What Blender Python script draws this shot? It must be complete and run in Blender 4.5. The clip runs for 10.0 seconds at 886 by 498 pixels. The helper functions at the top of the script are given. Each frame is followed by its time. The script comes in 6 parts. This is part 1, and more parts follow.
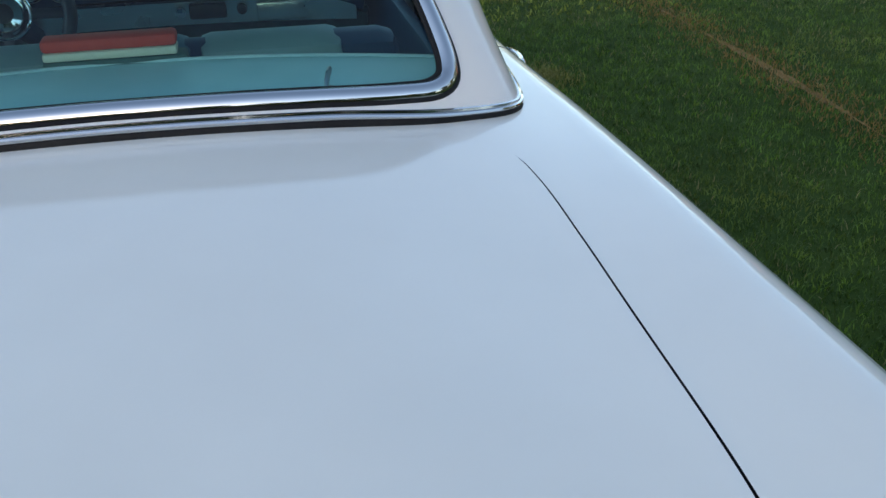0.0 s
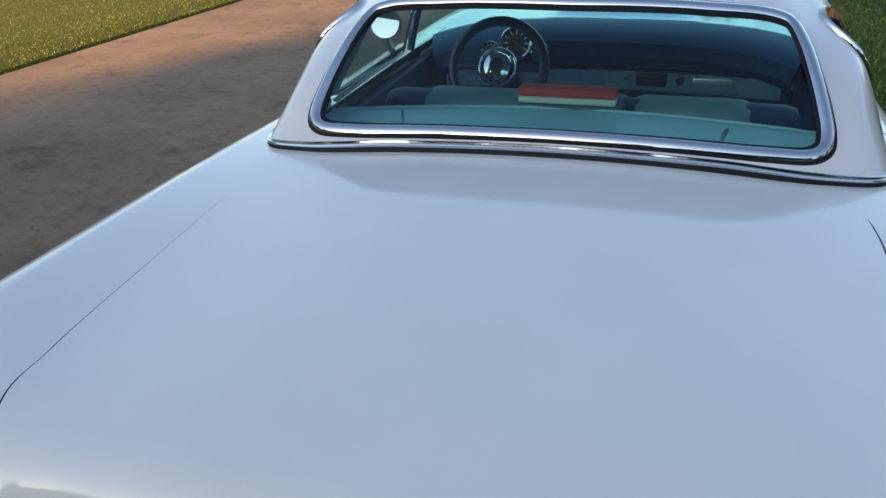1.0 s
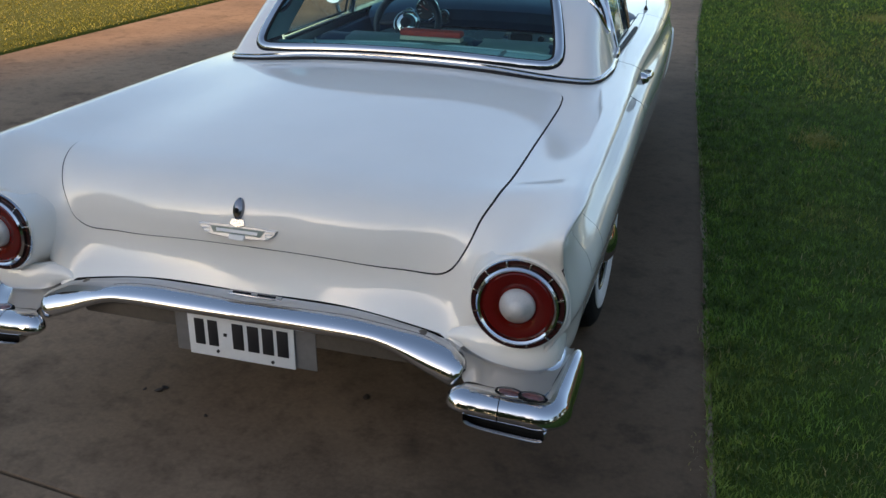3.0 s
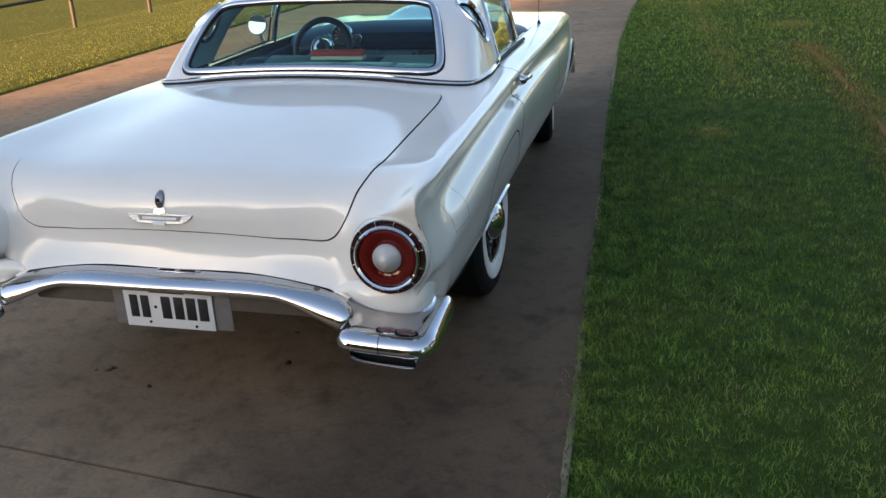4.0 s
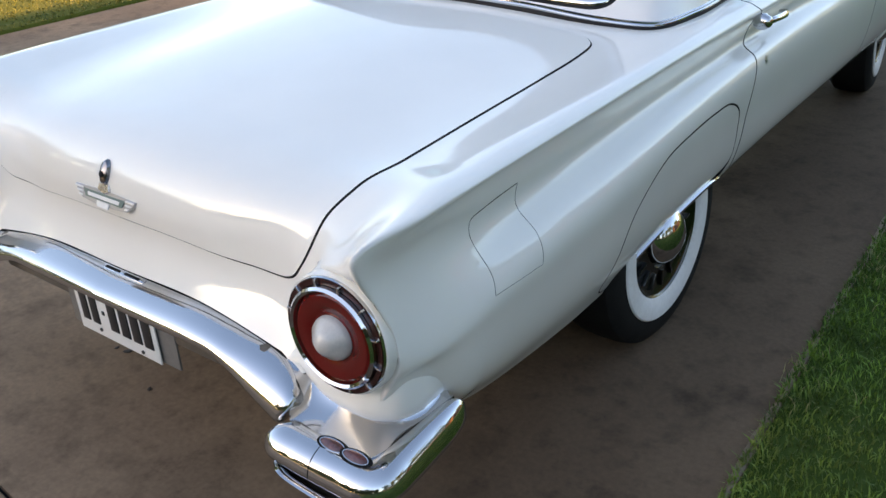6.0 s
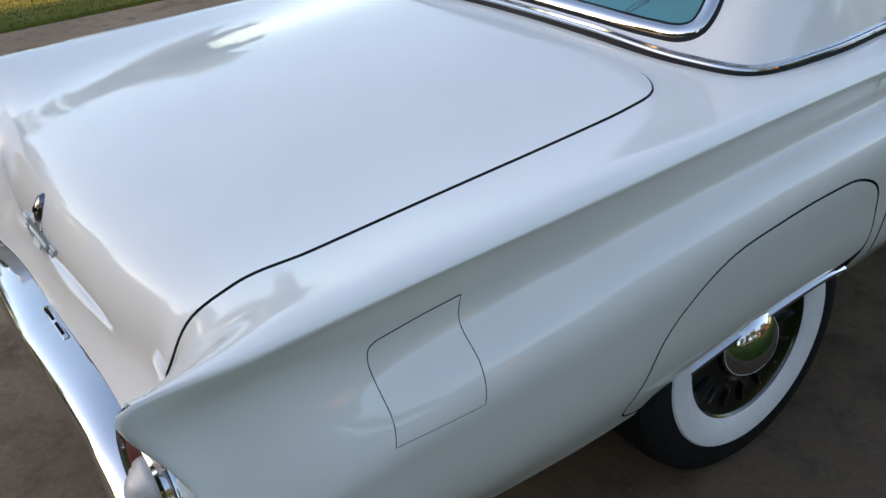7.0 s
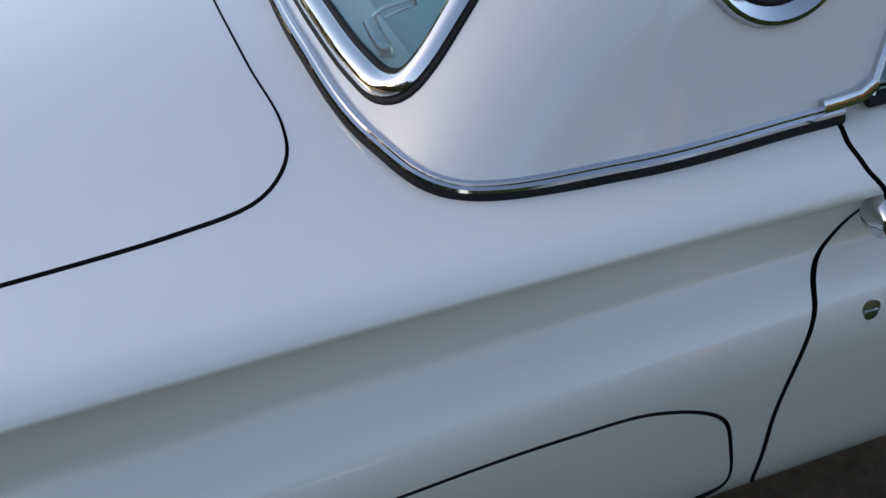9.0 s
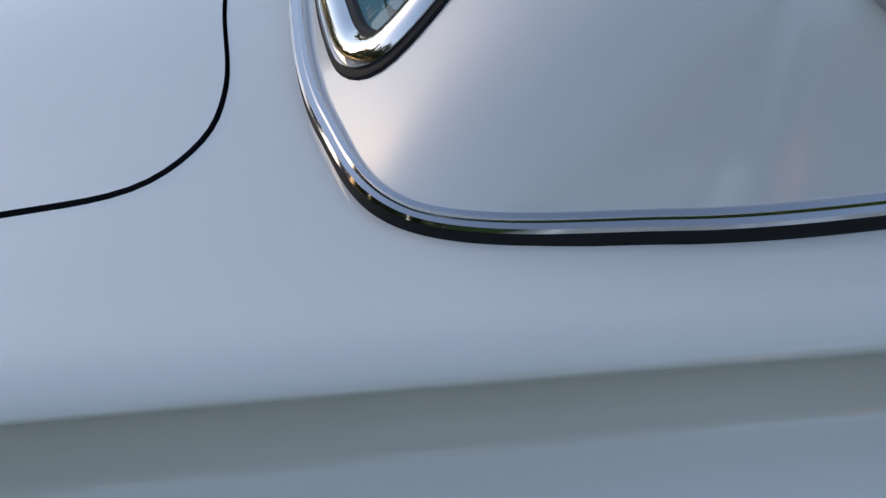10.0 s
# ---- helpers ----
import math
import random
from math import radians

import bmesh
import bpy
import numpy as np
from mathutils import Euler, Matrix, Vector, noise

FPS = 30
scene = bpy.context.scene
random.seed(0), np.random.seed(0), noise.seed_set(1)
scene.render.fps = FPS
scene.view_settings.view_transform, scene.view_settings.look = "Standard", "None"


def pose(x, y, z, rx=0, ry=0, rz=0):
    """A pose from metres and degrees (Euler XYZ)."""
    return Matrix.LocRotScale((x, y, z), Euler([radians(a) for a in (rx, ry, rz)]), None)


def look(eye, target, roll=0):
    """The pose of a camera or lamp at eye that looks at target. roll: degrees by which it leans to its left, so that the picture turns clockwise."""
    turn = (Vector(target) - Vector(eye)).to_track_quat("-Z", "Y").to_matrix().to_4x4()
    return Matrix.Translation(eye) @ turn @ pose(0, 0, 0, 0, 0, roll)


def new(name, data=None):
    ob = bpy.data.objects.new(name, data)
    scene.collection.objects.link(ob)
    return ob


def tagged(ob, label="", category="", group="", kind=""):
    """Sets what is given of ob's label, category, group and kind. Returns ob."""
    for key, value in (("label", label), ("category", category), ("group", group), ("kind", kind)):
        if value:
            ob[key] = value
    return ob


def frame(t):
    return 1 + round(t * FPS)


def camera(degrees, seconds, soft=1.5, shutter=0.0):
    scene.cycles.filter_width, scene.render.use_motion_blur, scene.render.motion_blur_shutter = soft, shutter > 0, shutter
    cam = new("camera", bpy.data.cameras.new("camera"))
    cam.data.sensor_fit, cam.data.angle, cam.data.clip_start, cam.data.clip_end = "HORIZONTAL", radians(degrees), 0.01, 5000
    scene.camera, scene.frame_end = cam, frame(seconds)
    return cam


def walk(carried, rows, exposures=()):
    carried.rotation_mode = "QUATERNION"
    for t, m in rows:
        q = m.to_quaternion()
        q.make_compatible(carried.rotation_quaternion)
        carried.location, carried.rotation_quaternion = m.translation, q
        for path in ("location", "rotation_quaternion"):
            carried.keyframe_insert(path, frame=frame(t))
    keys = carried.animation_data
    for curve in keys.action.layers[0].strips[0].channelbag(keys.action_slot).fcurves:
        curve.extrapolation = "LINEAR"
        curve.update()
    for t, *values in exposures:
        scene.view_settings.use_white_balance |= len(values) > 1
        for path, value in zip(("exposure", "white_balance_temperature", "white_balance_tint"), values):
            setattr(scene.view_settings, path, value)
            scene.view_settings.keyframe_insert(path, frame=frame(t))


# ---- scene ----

PATH = [
    (0, (0.2275, -1.5000, 1.5110), (0.6065, 0.2190, 0.5610), -0.70),
    (0.5, (0.2791, -1.7547, 1.5446), (0.0202, 0.0333, 0.6867), -1.63),
    (1, (0.3, -2.0158, 1.6072), (-0.1825, -0.2449, 0.8129), -1.07),
    (1.5, (0.3814, -2.3186, 1.6839), (-0.1161, -0.5701, 0.8501), -0.62),
    (2, (0.6871, -2.5844, 1.629), (0.1525, -0.8392, 0.8114), 1.71),
    (2.5, (0.9716, -2.9283, 1.66), (0.4309, -1.1802, 0.8526), 1.43),
    (3.8, (1.569, -3.6778, 1.6918), (1.0483, -1.8885, 0.9657), -2.36),
    (4, (1.6541, -3.7271, 1.6897), (1.1432, -1.9318, 0.9715), -2.96),
    (4.5, (1.7696, -3.4794, 1.6279), (1.1781, -1.7096, 0.9082), -5.23),
    (5, (1.8039, -3.0128, 1.6247), (1.0542, -1.3254, 0.8562), -4.47),
    (5.5, (1.8214, -2.6623, 1.5632), (0.9078, -1.0749, 0.7599), -2.84),
    (5.7, (1.8438, -2.4872, 1.5799), (0.8438, -0.9833, 0.7206), -2.93),
    (6.8, (1.8855, -1.6084, 1.5241), (0.4509, -0.5745, 0.5898), -5.36),
    (7, (1.8755, -1.4422, 1.5583), (0.4067, -0.4797, 0.6012), -5.2),
    (7.5, (1.9479, -0.9763, 1.553), (0.3377, -0.2398, 0.6232), -7.45),
    (8, (1.9164, -0.6513, 1.5123), (0.2604, 0.0177, 0.6124), -6.74),
    (8.5, (1.7253, -0.3465, 1.4703), (0.1049, 0.2579, 0.4659), -6.41),
    (9, (1.5414, -0.1286, 1.4598), (-0.0269, 0.2546, 0.2795), -5.57),
    (9.5, (1.3953, 0.0373, 1.3931), (-0.2368, 0.2306, 0.2534), -2.93),
    (10, (1.287, 0.0943, 1.2768), (-0.3555, 0.1579, 0.1375), -2.34),
]
cam = camera(50.5, 10.0, soft=1.5)
walk(cam, [(t, look(eye, target, roll)) for t, eye, target, roll in PATH], exposures=[(0, 2.18, 7020, 12), (0.5, 2.09, 6670, 12), (1, 1.97, 6570, 12), (1.5, 1.93, 6570, 12), (2.5, 1.88, 6820, 14), (4, 2.29, 7170, 16), (5, 2.75, 7520, 17), (5.5, 2.77, 7520, 18), (7, 2.43, 7320, 18), (8, 2.04, 7120, 19), (9, 2.04, 7120, 19), (9.5, 2.0, 7170, 19), (10, 1.87, 7120, 19)])

# ---- light: low sun behind the camera's left, mostly screened by added, unseen trees; open sky above ----
SUN_EL, SUN_AZ = radians(11.0), radians(201.5)
world = bpy.data.worlds.new("sky")
scene.world = world
world.use_nodes = True
wn = world.node_tree
for node in list(wn.nodes):
    wn.nodes.remove(node)
sky = wn.nodes.new("ShaderNodeTexSky")
sky.sky_type = "NISHITA"
sky.sun_disc = False
sky.sun_elevation = radians(14.0)
sky.sun_rotation = SUN_AZ
sky.air_density, sky.dust_density, sky.ozone_density = 1.0, 0.8, 1.2
back = wn.nodes.new("ShaderNodeBackground")
back.inputs[1].default_value = 0.085
wout = wn.nodes.new("ShaderNodeOutputWorld")
wn.links.new(sky.outputs[0], back.inputs[0])
wn.links.new(back.outputs[0], wout.inputs[0])

sun_data = bpy.data.lights.new("sun", "SUN")
sun_data.energy = 5.0
sun_data.angle = radians(1.0)
sun_data.color = (1.0, 0.60, 0.26)
sun = new("sun", sun_data)
SUN_DIR = Vector((math.sin(SUN_AZ) * math.cos(SUN_EL), math.cos(SUN_AZ) * math.cos(SUN_EL), math.sin(SUN_EL)))
sun.matrix_world = look((0, 0, 30), Vector((0, 0, 30)) - SUN_DIR)

# ---- materials ----
def material(name, colour=(0.5, 0.5, 0.5), rough=0.5, metal=0.0, coat=0.0, spec=0.5):
    m = bpy.data.materials.new(name)
    m.use_nodes = True
    b = m.node_tree.nodes["Principled BSDF"]
    b.inputs["Base Color"].default_value = (*colour, 1)
    b.inputs["Roughness"].default_value = rough
    b.inputs["Metallic"].default_value = metal
    b.inputs["Coat Weight"].default_value = coat
    b.inputs["Coat Roughness"].default_value = 0.03
    b.inputs["Specular IOR Level"].default_value = spec
    return m


def node(m, kind, **values):
    n = m.node_tree.nodes.new(kind)
    for key, value in values.items():
        n.inputs[key].default_value = value
    return n


def wire(m, a, out, b, into):
    m.node_tree.links.new(a.outputs[out], b.inputs[into])


def mottled(m, dark, light, scales=(6.0, 60.0), strength=(0.6, 0.4), bump=0.1, depth=0.002, rough=None, space="Object"):
    """Colour between dark and light by two sizes of noise, with a little relief."""
    b = m.node_tree.nodes["Principled BSDF"]
    co = node(m, "ShaderNodeTexCoord")
    parts_ = []
    for s in scales:
        n = node(m, "ShaderNodeTexNoise", Scale=s, Detail=6.0, Roughness=0.6)
        wire(m, co, space, n, "Vector")
        parts_.append(n)
    mix = m.node_tree.nodes.new("ShaderNodeMath")
    mix.operation = "MULTIPLY_ADD"
    mix.inputs[1].default_value = strength[1]
    wire(m, parts_[1], "Fac", mix, 0)
    first = m.node_tree.nodes.new("ShaderNodeMath")
    first.operation = "MULTIPLY"
    first.inputs[1].default_value = strength[0]
    wire(m, parts_[0], "Fac", first, 0)
    wire(m, first, 0, mix, 2)
    ramp = m.node_tree.nodes.new("ShaderNodeValToRGB")
    ramp.color_ramp.elements[0].position, ramp.color_ramp.elements[0].color = 0.3, (*dark, 1)
    ramp.color_ramp.elements[1].position, ramp.color_ramp.elements[1].color = 0.72, (*light, 1)
    wire(m, mix, 0, ramp, 0)
    wire(m, ramp, "Color", b, "Base Color")
    if bump:
        bp = node(m, "ShaderNodeBump", Strength=bump, Distance=depth)
        wire(m, mix, 0, bp, "Height")
        wire(m, bp, "Normal", b, "Normal")
    if rough:
        rr = m.node_tree.nodes.new("ShaderNodeMapRange")
        rr.inputs["To Min"].default_value, rr.inputs["To Max"].default_value = rough
        wire(m, mix, 0, rr, 0)
        wire(m, rr, 0, b, "Roughness")
    return m


def glass(name, tint, gloss=0.02, milky=0.0):
    """A thin tinted pane: clear, with Fresnel gloss."""
    m = bpy.data.materials.new(name)
    m.use_nodes = True
    t = m.node_tree
    for n in list(t.nodes):
        t.nodes.remove(n)
    clear = t.nodes.new("ShaderNodeBsdfTransparent")
    clear.inputs[0].default_value = (*tint, 1)
    shine = t.nodes.new("ShaderNodeBsdfGlossy")
    shine.inputs["Roughness"].default_value = gloss
    facing = t.nodes.new("ShaderNodeLayerWeight")
    facing.inputs[0].default_value = 0.5
    steep = t.nodes.new("ShaderNodeMath")
    steep.operation = "POWER"
    steep.inputs[1].default_value = 5.0
    t.links.new(facing.outputs["Facing"], steep.inputs[0])
    fres = t.nodes.new("ShaderNodeMath")
    fres.operation = "MULTIPLY_ADD"
    fres.inputs[1].default_value, fres.inputs[2].default_value = 0.94, 0.04
    t.links.new(steep.outputs[0], fres.inputs[0])
    mix = t.nodes.new("ShaderNodeMixShader")
    out = t.nodes.new("ShaderNodeOutputMaterial")
    t.links.new(fres.outputs[0], mix.inputs[0])
    t.links.new(clear.outputs[0], mix.inputs[1])
    t.links.new(shine.outputs[0], mix.inputs[2])
    t.links.new(mix.outputs[0], out.inputs[0])
    return m


def car_paint(name, colour, skin=(0.015, 0.05)):
    """White enamel: polished clear skin, faint waviness and dust."""
    m = material(name, colour, rough=0.45, coat=1.0, spec=0.3)
    m.node_tree.nodes["Principled BSDF"].inputs["Coat IOR"].default_value = 1.6
    b = m.node_tree.nodes["Principled BSDF"]
    co = node(m, "ShaderNodeTexCoord")
    dust = node(m, "ShaderNodeTexNoise", Scale=5.0, Detail=5.0)
    wire(m, co, "Object", dust, "Vector")
    ramp = m.node_tree.nodes.new("ShaderNodeValToRGB")
    c = Vector(colour)
    ramp.color_ramp.elements[0].position, ramp.color_ramp.elements[0].color = 0.3, (*(c * 0.965), 1)
    ramp.color_ramp.elements[1].position, ramp.color_ramp.elements[1].color = 0.7, (*c, 1)
    wire(m, dust, "Fac", ramp, 0)
    wire(m, ramp, "Color", b, "Base Color")
    wave = node(m, "ShaderNodeTexNoise", Scale=9.0, Detail=1.0)
    peel = node(m, "ShaderNodeTexNoise", Scale=700.0, Detail=1.0)
    wire(m, co, "Object", wave, "Vector")
    wire(m, co, "Object", peel, "Vector")
    b1 = node(m, "ShaderNodeBump", Strength=0.02, Distance=0.004)
    b2 = node(m, "ShaderNodeBump", Strength=0.03, Distance=0.0005)
    wire(m, wave, "Fac", b1, "Height")
    wire(m, peel, "Fac", b2, "Height")
    wire(m, b1, "Normal", b2, "Normal")
    wire(m, b2, "Normal", b, "Coat Normal")
    smear = m.node_tree.nodes.new("ShaderNodeMapRange")
    smear.inputs["To Min"].default_value, smear.inputs["To Max"].default_value = skin
    wire(m, dust, "Fac", smear, 0)
    wire(m, smear, 0, b, "Coat Roughness")
    return m


def chrome_metal(name, colour=(0.60, 0.605, 0.62), rough=(0.03, 0.12)):
    m = material(name, colour, metal=1.0)
    b = m.node_tree.nodes["Principled BSDF"]
    co = node(m, "ShaderNodeTexCoord")
    n = node(m, "ShaderNodeTexNoise", Scale=14.0, Detail=6.0)
    wire(m, co, "Object", n, "Vector")
    rr = m.node_tree.nodes.new("ShaderNodeMapRange")
    rr.inputs["To Min"].default_value, rr.inputs["To Max"].default_value = rough
    wire(m, n, "Fac", rr, 0)
    wire(m, rr, 0, b, "Roughness")
    fine = node(m, "ShaderNodeTexNoise", Scale=40.0, Detail=2.0)
    wire(m, co, "Object", fine, "Vector")
    bp = node(m, "ShaderNodeBump", Strength=0.04, Distance=0.002)
    wire(m, fine, "Fac", bp, "Height")
    wire(m, bp, "Normal", b, "Normal")
    return m


PAINT = car_paint("white_enamel", (0.83, 0.805, 0.745))
TOP_PAINT = car_paint("white_top_enamel", (0.80, 0.78, 0.755), (0.06, 0.13))
CHROME = chrome_metal("chrome")
DULL = chrome_metal("brushed_steel", (0.55, 0.55, 0.55), (0.2, 0.35))
RUBBER = mottled(material("black_rubber", rough=0.6, spec=0.2), (0.008, 0.008, 0.009), (0.018, 0.018, 0.02), (20, 120), bump=0.05)
DARK = material("dark_cavity", (0.012, 0.012, 0.012), rough=0.9, spec=0.1)
TYRE = mottled(material("tyre_rubber", rough=0.8, spec=0.12), (0.007, 0.007, 0.007), (0.016, 0.016, 0.015), (15, 150), bump=0.3)
WHITEWALL = mottled(material("whitewall_rubber", rough=0.55), (0.62, 0.61, 0.58), (0.78, 0.77, 0.75), (10, 80), bump=0.05)
RED_LENS = material("red_lens", (0.105, 0.004, 0.003), rough=0.08, coat=0.15)
CLEAR_LENS = mottled(material("frosted_lens", rough=0.3, coat=0.6), (0.42, 0.41, 0.39), (0.58, 0.56, 0.53), (30, 200), bump=0.05)
PLATE_WHITE = mottled(material("plate_enamel", rough=0.4), (0.72, 0.72, 0.70), (0.80, 0.80, 0.79), (15, 90), bump=0.03)
BLACK_PAINT = material("black_paint", (0.015, 0.015, 0.017), rough=0.45)
GREEN_GLASS = glass("tinted_glass", (0.58, 0.82, 0.84))
# Extra-dark tint: the dark cabin and mirrored trees are put into it.
PORT_GLASS = glass("darkened_port_glass", (0.30, 0.42, 0.44))
CLEAR_GLASS = glass("clear_glass", (0.86, 0.92, 0.92))
TEAL_VINYL = mottled(material("turquoise_vinyl", rough=0.45), (0.34, 0.60, 0.62), (0.44, 0.70, 0.71), (12, 220), bump=0.15)
PALE_VINYL = mottled(material("pale_turquoise_vinyl", rough=0.5), (0.38, 0.55, 0.57), (0.50, 0.66, 0.67), (12, 220), bump=0.15)
NAVY_VINYL = mottled(material("dark_blue_vinyl", rough=0.5), (0.006, 0.032, 0.080), (0.013, 0.056, 0.125), (14, 260), bump=0.2)
DASH_METAL = chrome_metal("engine_turned_panel", (0.62, 0.66, 0.63), (0.2, 0.4))
CARPET = mottled(material("dark_carpet", rough=0.95, spec=0.1), (0.01, 0.03, 0.035), (0.03, 0.06, 0.07), (30, 400), bump=0.6)
RED_CLOTH = mottled(material("red_stripe", rough=0.7), (0.55, 0.035, 0.02), (0.68, 0.06, 0.035), (20, 200), bump=0.1)
CREAM_CLOTH = mottled(material("cream_stripe", rough=0.7), (0.62, 0.56, 0.42), (0.74, 0.68, 0.54), (20, 200), bump=0.1)
GREEN_CLOTH = mottled(material("dark_green_stripe", rough=0.7), (0.02, 0.07, 0.06), (0.04, 0.11, 0.10), (20, 200), bump=0.1)
CONCRETE = mottled(material("concrete", rough=0.88, spec=0.2), (0.182, 0.120, 0.078), (0.375, 0.262, 0.168), (1.1, 60.0), (0.62, 0.38), bump=0.3, depth=0.004)
def stained_and_shaded(m):
    """Dark blotches and fine specks over a mottled ground, plus painted shade."""
    b = m.node_tree.nodes["Principled BSDF"]
    base_colour = b.inputs["Base Color"].links[0].from_socket
    co = node(m, "ShaderNodeTexCoord")
    for scale, lo, hi, low in ((2.6, 0.56, 0.70, 0.62), (11.0, 0.50, 0.70, 0.70), (260.0, 0.60, 0.72, 0.55), (0.35, 0.45, 0.65, 0.78)):
        n = node(m, "ShaderNodeTexNoise", Scale=scale, Detail=4.0, Roughness=0.65)
        wire(m, co, "Object", n, "Vector")
        r = m.node_tree.nodes.new("ShaderNodeMapRange")
        r.inputs["From Min"].default_value, r.inputs["From Max"].default_value = lo, hi
        r.inputs["To Min"].default_value, r.inputs["To Max"].default_value = 1.0, low
        wire(m, n, "Fac", r, 0)
        mul = m.node_tree.nodes.new("ShaderNodeVectorMath")
        mul.operation = "SCALE"
        m.node_tree.links.new(base_colour, mul.inputs[0])
        m.node_tree.links.new(r.outputs[0], mul.inputs["Scale"])
        base_colour = mul.outputs[0]
    # darker band on the lawn side: the car's shade put into the concrete colour
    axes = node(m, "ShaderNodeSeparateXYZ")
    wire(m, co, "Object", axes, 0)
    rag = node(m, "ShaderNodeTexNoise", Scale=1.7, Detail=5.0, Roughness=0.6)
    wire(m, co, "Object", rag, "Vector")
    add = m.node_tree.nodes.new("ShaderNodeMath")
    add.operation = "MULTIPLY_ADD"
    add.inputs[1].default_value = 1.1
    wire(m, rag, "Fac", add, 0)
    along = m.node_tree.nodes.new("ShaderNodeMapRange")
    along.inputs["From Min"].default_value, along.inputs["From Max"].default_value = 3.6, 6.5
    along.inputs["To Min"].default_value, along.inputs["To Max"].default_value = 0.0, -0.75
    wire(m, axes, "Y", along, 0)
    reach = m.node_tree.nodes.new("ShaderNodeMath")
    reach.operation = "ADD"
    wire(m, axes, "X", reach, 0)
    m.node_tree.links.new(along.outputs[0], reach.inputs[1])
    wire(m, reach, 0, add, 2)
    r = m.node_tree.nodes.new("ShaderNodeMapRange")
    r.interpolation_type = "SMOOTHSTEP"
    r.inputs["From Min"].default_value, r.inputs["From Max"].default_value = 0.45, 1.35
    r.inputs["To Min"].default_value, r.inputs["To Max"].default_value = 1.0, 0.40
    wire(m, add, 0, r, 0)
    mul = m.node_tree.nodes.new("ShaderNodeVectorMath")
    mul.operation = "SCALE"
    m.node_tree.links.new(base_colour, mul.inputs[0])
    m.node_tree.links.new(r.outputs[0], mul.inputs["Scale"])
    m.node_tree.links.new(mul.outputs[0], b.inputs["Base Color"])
    return m


stained_and_shaded(CONCRETE)
FIELD_SOIL = mottled(material("field_soil", rough=0.95, spec=0.1), (0.064, 0.079, 0.011), (0.094, 0.100, 0.016), (0.9, 45.0), bump=0.4, depth=0.008)
SOIL = mottled(material("lawn_soil", rough=0.95, spec=0.1), (0.020, 0.046, 0.008), (0.055, 0.088, 0.018), (2.0, 40.0), bump=0.6, depth=0.02)
BARK = mottled(material("bark", rough=0.9, spec=0.1), (0.03, 0.022, 0.016), (0.09, 0.07, 0.05), (6, 60), bump=0.8, depth=0.02)
FENCE_PAINT = mottled(material("dark_fence_paint", rough=0.6), (0.02, 0.018, 0.015), (0.05, 0.04, 0.03), (8, 80), bump=0.2)


def leaf_material(name, dark, light, yellow, clumps=0.0):
    """Blades or leaves: colour varies from piece to piece and over metres."""
    m = material(name, dark, rough=0.55, spec=0.3)
    b = m.node_tree.nodes["Principled BSDF"]
    geo = node(m, "ShaderNodeNewGeometry")
    ramp = m.node_tree.nodes.new("ShaderNodeValToRGB")
    ramp.color_ramp.elements[0].color = (*dark, 1)
    ramp.color_ramp.elements[1].color = (*light, 1)
    wire(m, geo, "Random Per Island", ramp, 0)
    co = node(m, "ShaderNodeTexCoord")
    n = node(m, "ShaderNodeTexNoise", Scale=0.55, Detail=5.0, Roughness=0.62)
    wire(m, co, "Object", n, "Vector")
    rr = m.node_tree.nodes.new("ShaderNodeMapRange")
    rr.inputs["From Min"].default_value, rr.inputs["From Max"].default_value = 0.48, 0.68
    wire(m, n, "Fac", rr, 0)
    mix = m.node_tree.nodes.new("ShaderNodeMix")
    mix.data_type = "RGBA"
    mix.inputs["B"].default_value = (*yellow, 1)
    m.node_tree.links.new(rr.outputs[0], mix.inputs["Factor"])
    m.node_tree.links.new(ramp.outputs["Color"], [i for i in mix.inputs if i.name == "A" and i.type == "RGBA"][0])
    [i for i in mix.inputs if i.name == "B" and i.type == "RGBA"][0].default_value = (*yellow, 1)
    m.node_tree.links.new([o for o in mix.outputs if o.type == "RGBA"][0], b.inputs["Base Color"])
    if clumps:
        tuft = node(m, "ShaderNodeTexNoise", Scale=clumps, Detail=3.0, Roughness=0.6)
        wire(m, co, "Object", tuft, "Vector")
        depth = m.node_tree.nodes.new("ShaderNodeMapRange")
        depth.inputs["From Min"].default_value, depth.inputs["From Max"].default_value = 0.36, 0.62
        depth.inputs["To Min"].default_value, depth.inputs["To Max"].default_value = 0.42, 1.32
        wire(m, tuft, "Fac", depth, 0)
        scale_ = m.node_tree.nodes.new("ShaderNodeVectorMath")
        scale_.operation = "SCALE"
        m.node_tree.links.new([o for o in mix.outputs if o.type == "RGBA"][0], scale_.inputs[0])
        m.node_tree.links.new(depth.outputs[0], scale_.inputs["Scale"])
        m.node_tree.links.new(scale_.outputs[0], b.inputs["Base Color"])
    return m


GRASS = leaf_material("lawn_grass", (0.036, 0.090, 0.012), (0.130, 0.236, 0.033), (0.160, 0.200, 0.041), 9.0)
FIELD = leaf_material("field_grass", (0.064, 0.083, 0.011), (0.085, 0.098, 0.014), (0.097, 0.094, 0.018))
LEAVES = leaf_material("tree_leaves", (0.03, 0.055, 0.014), (0.07, 0.10, 0.03), (0.09, 0.10, 0.03))

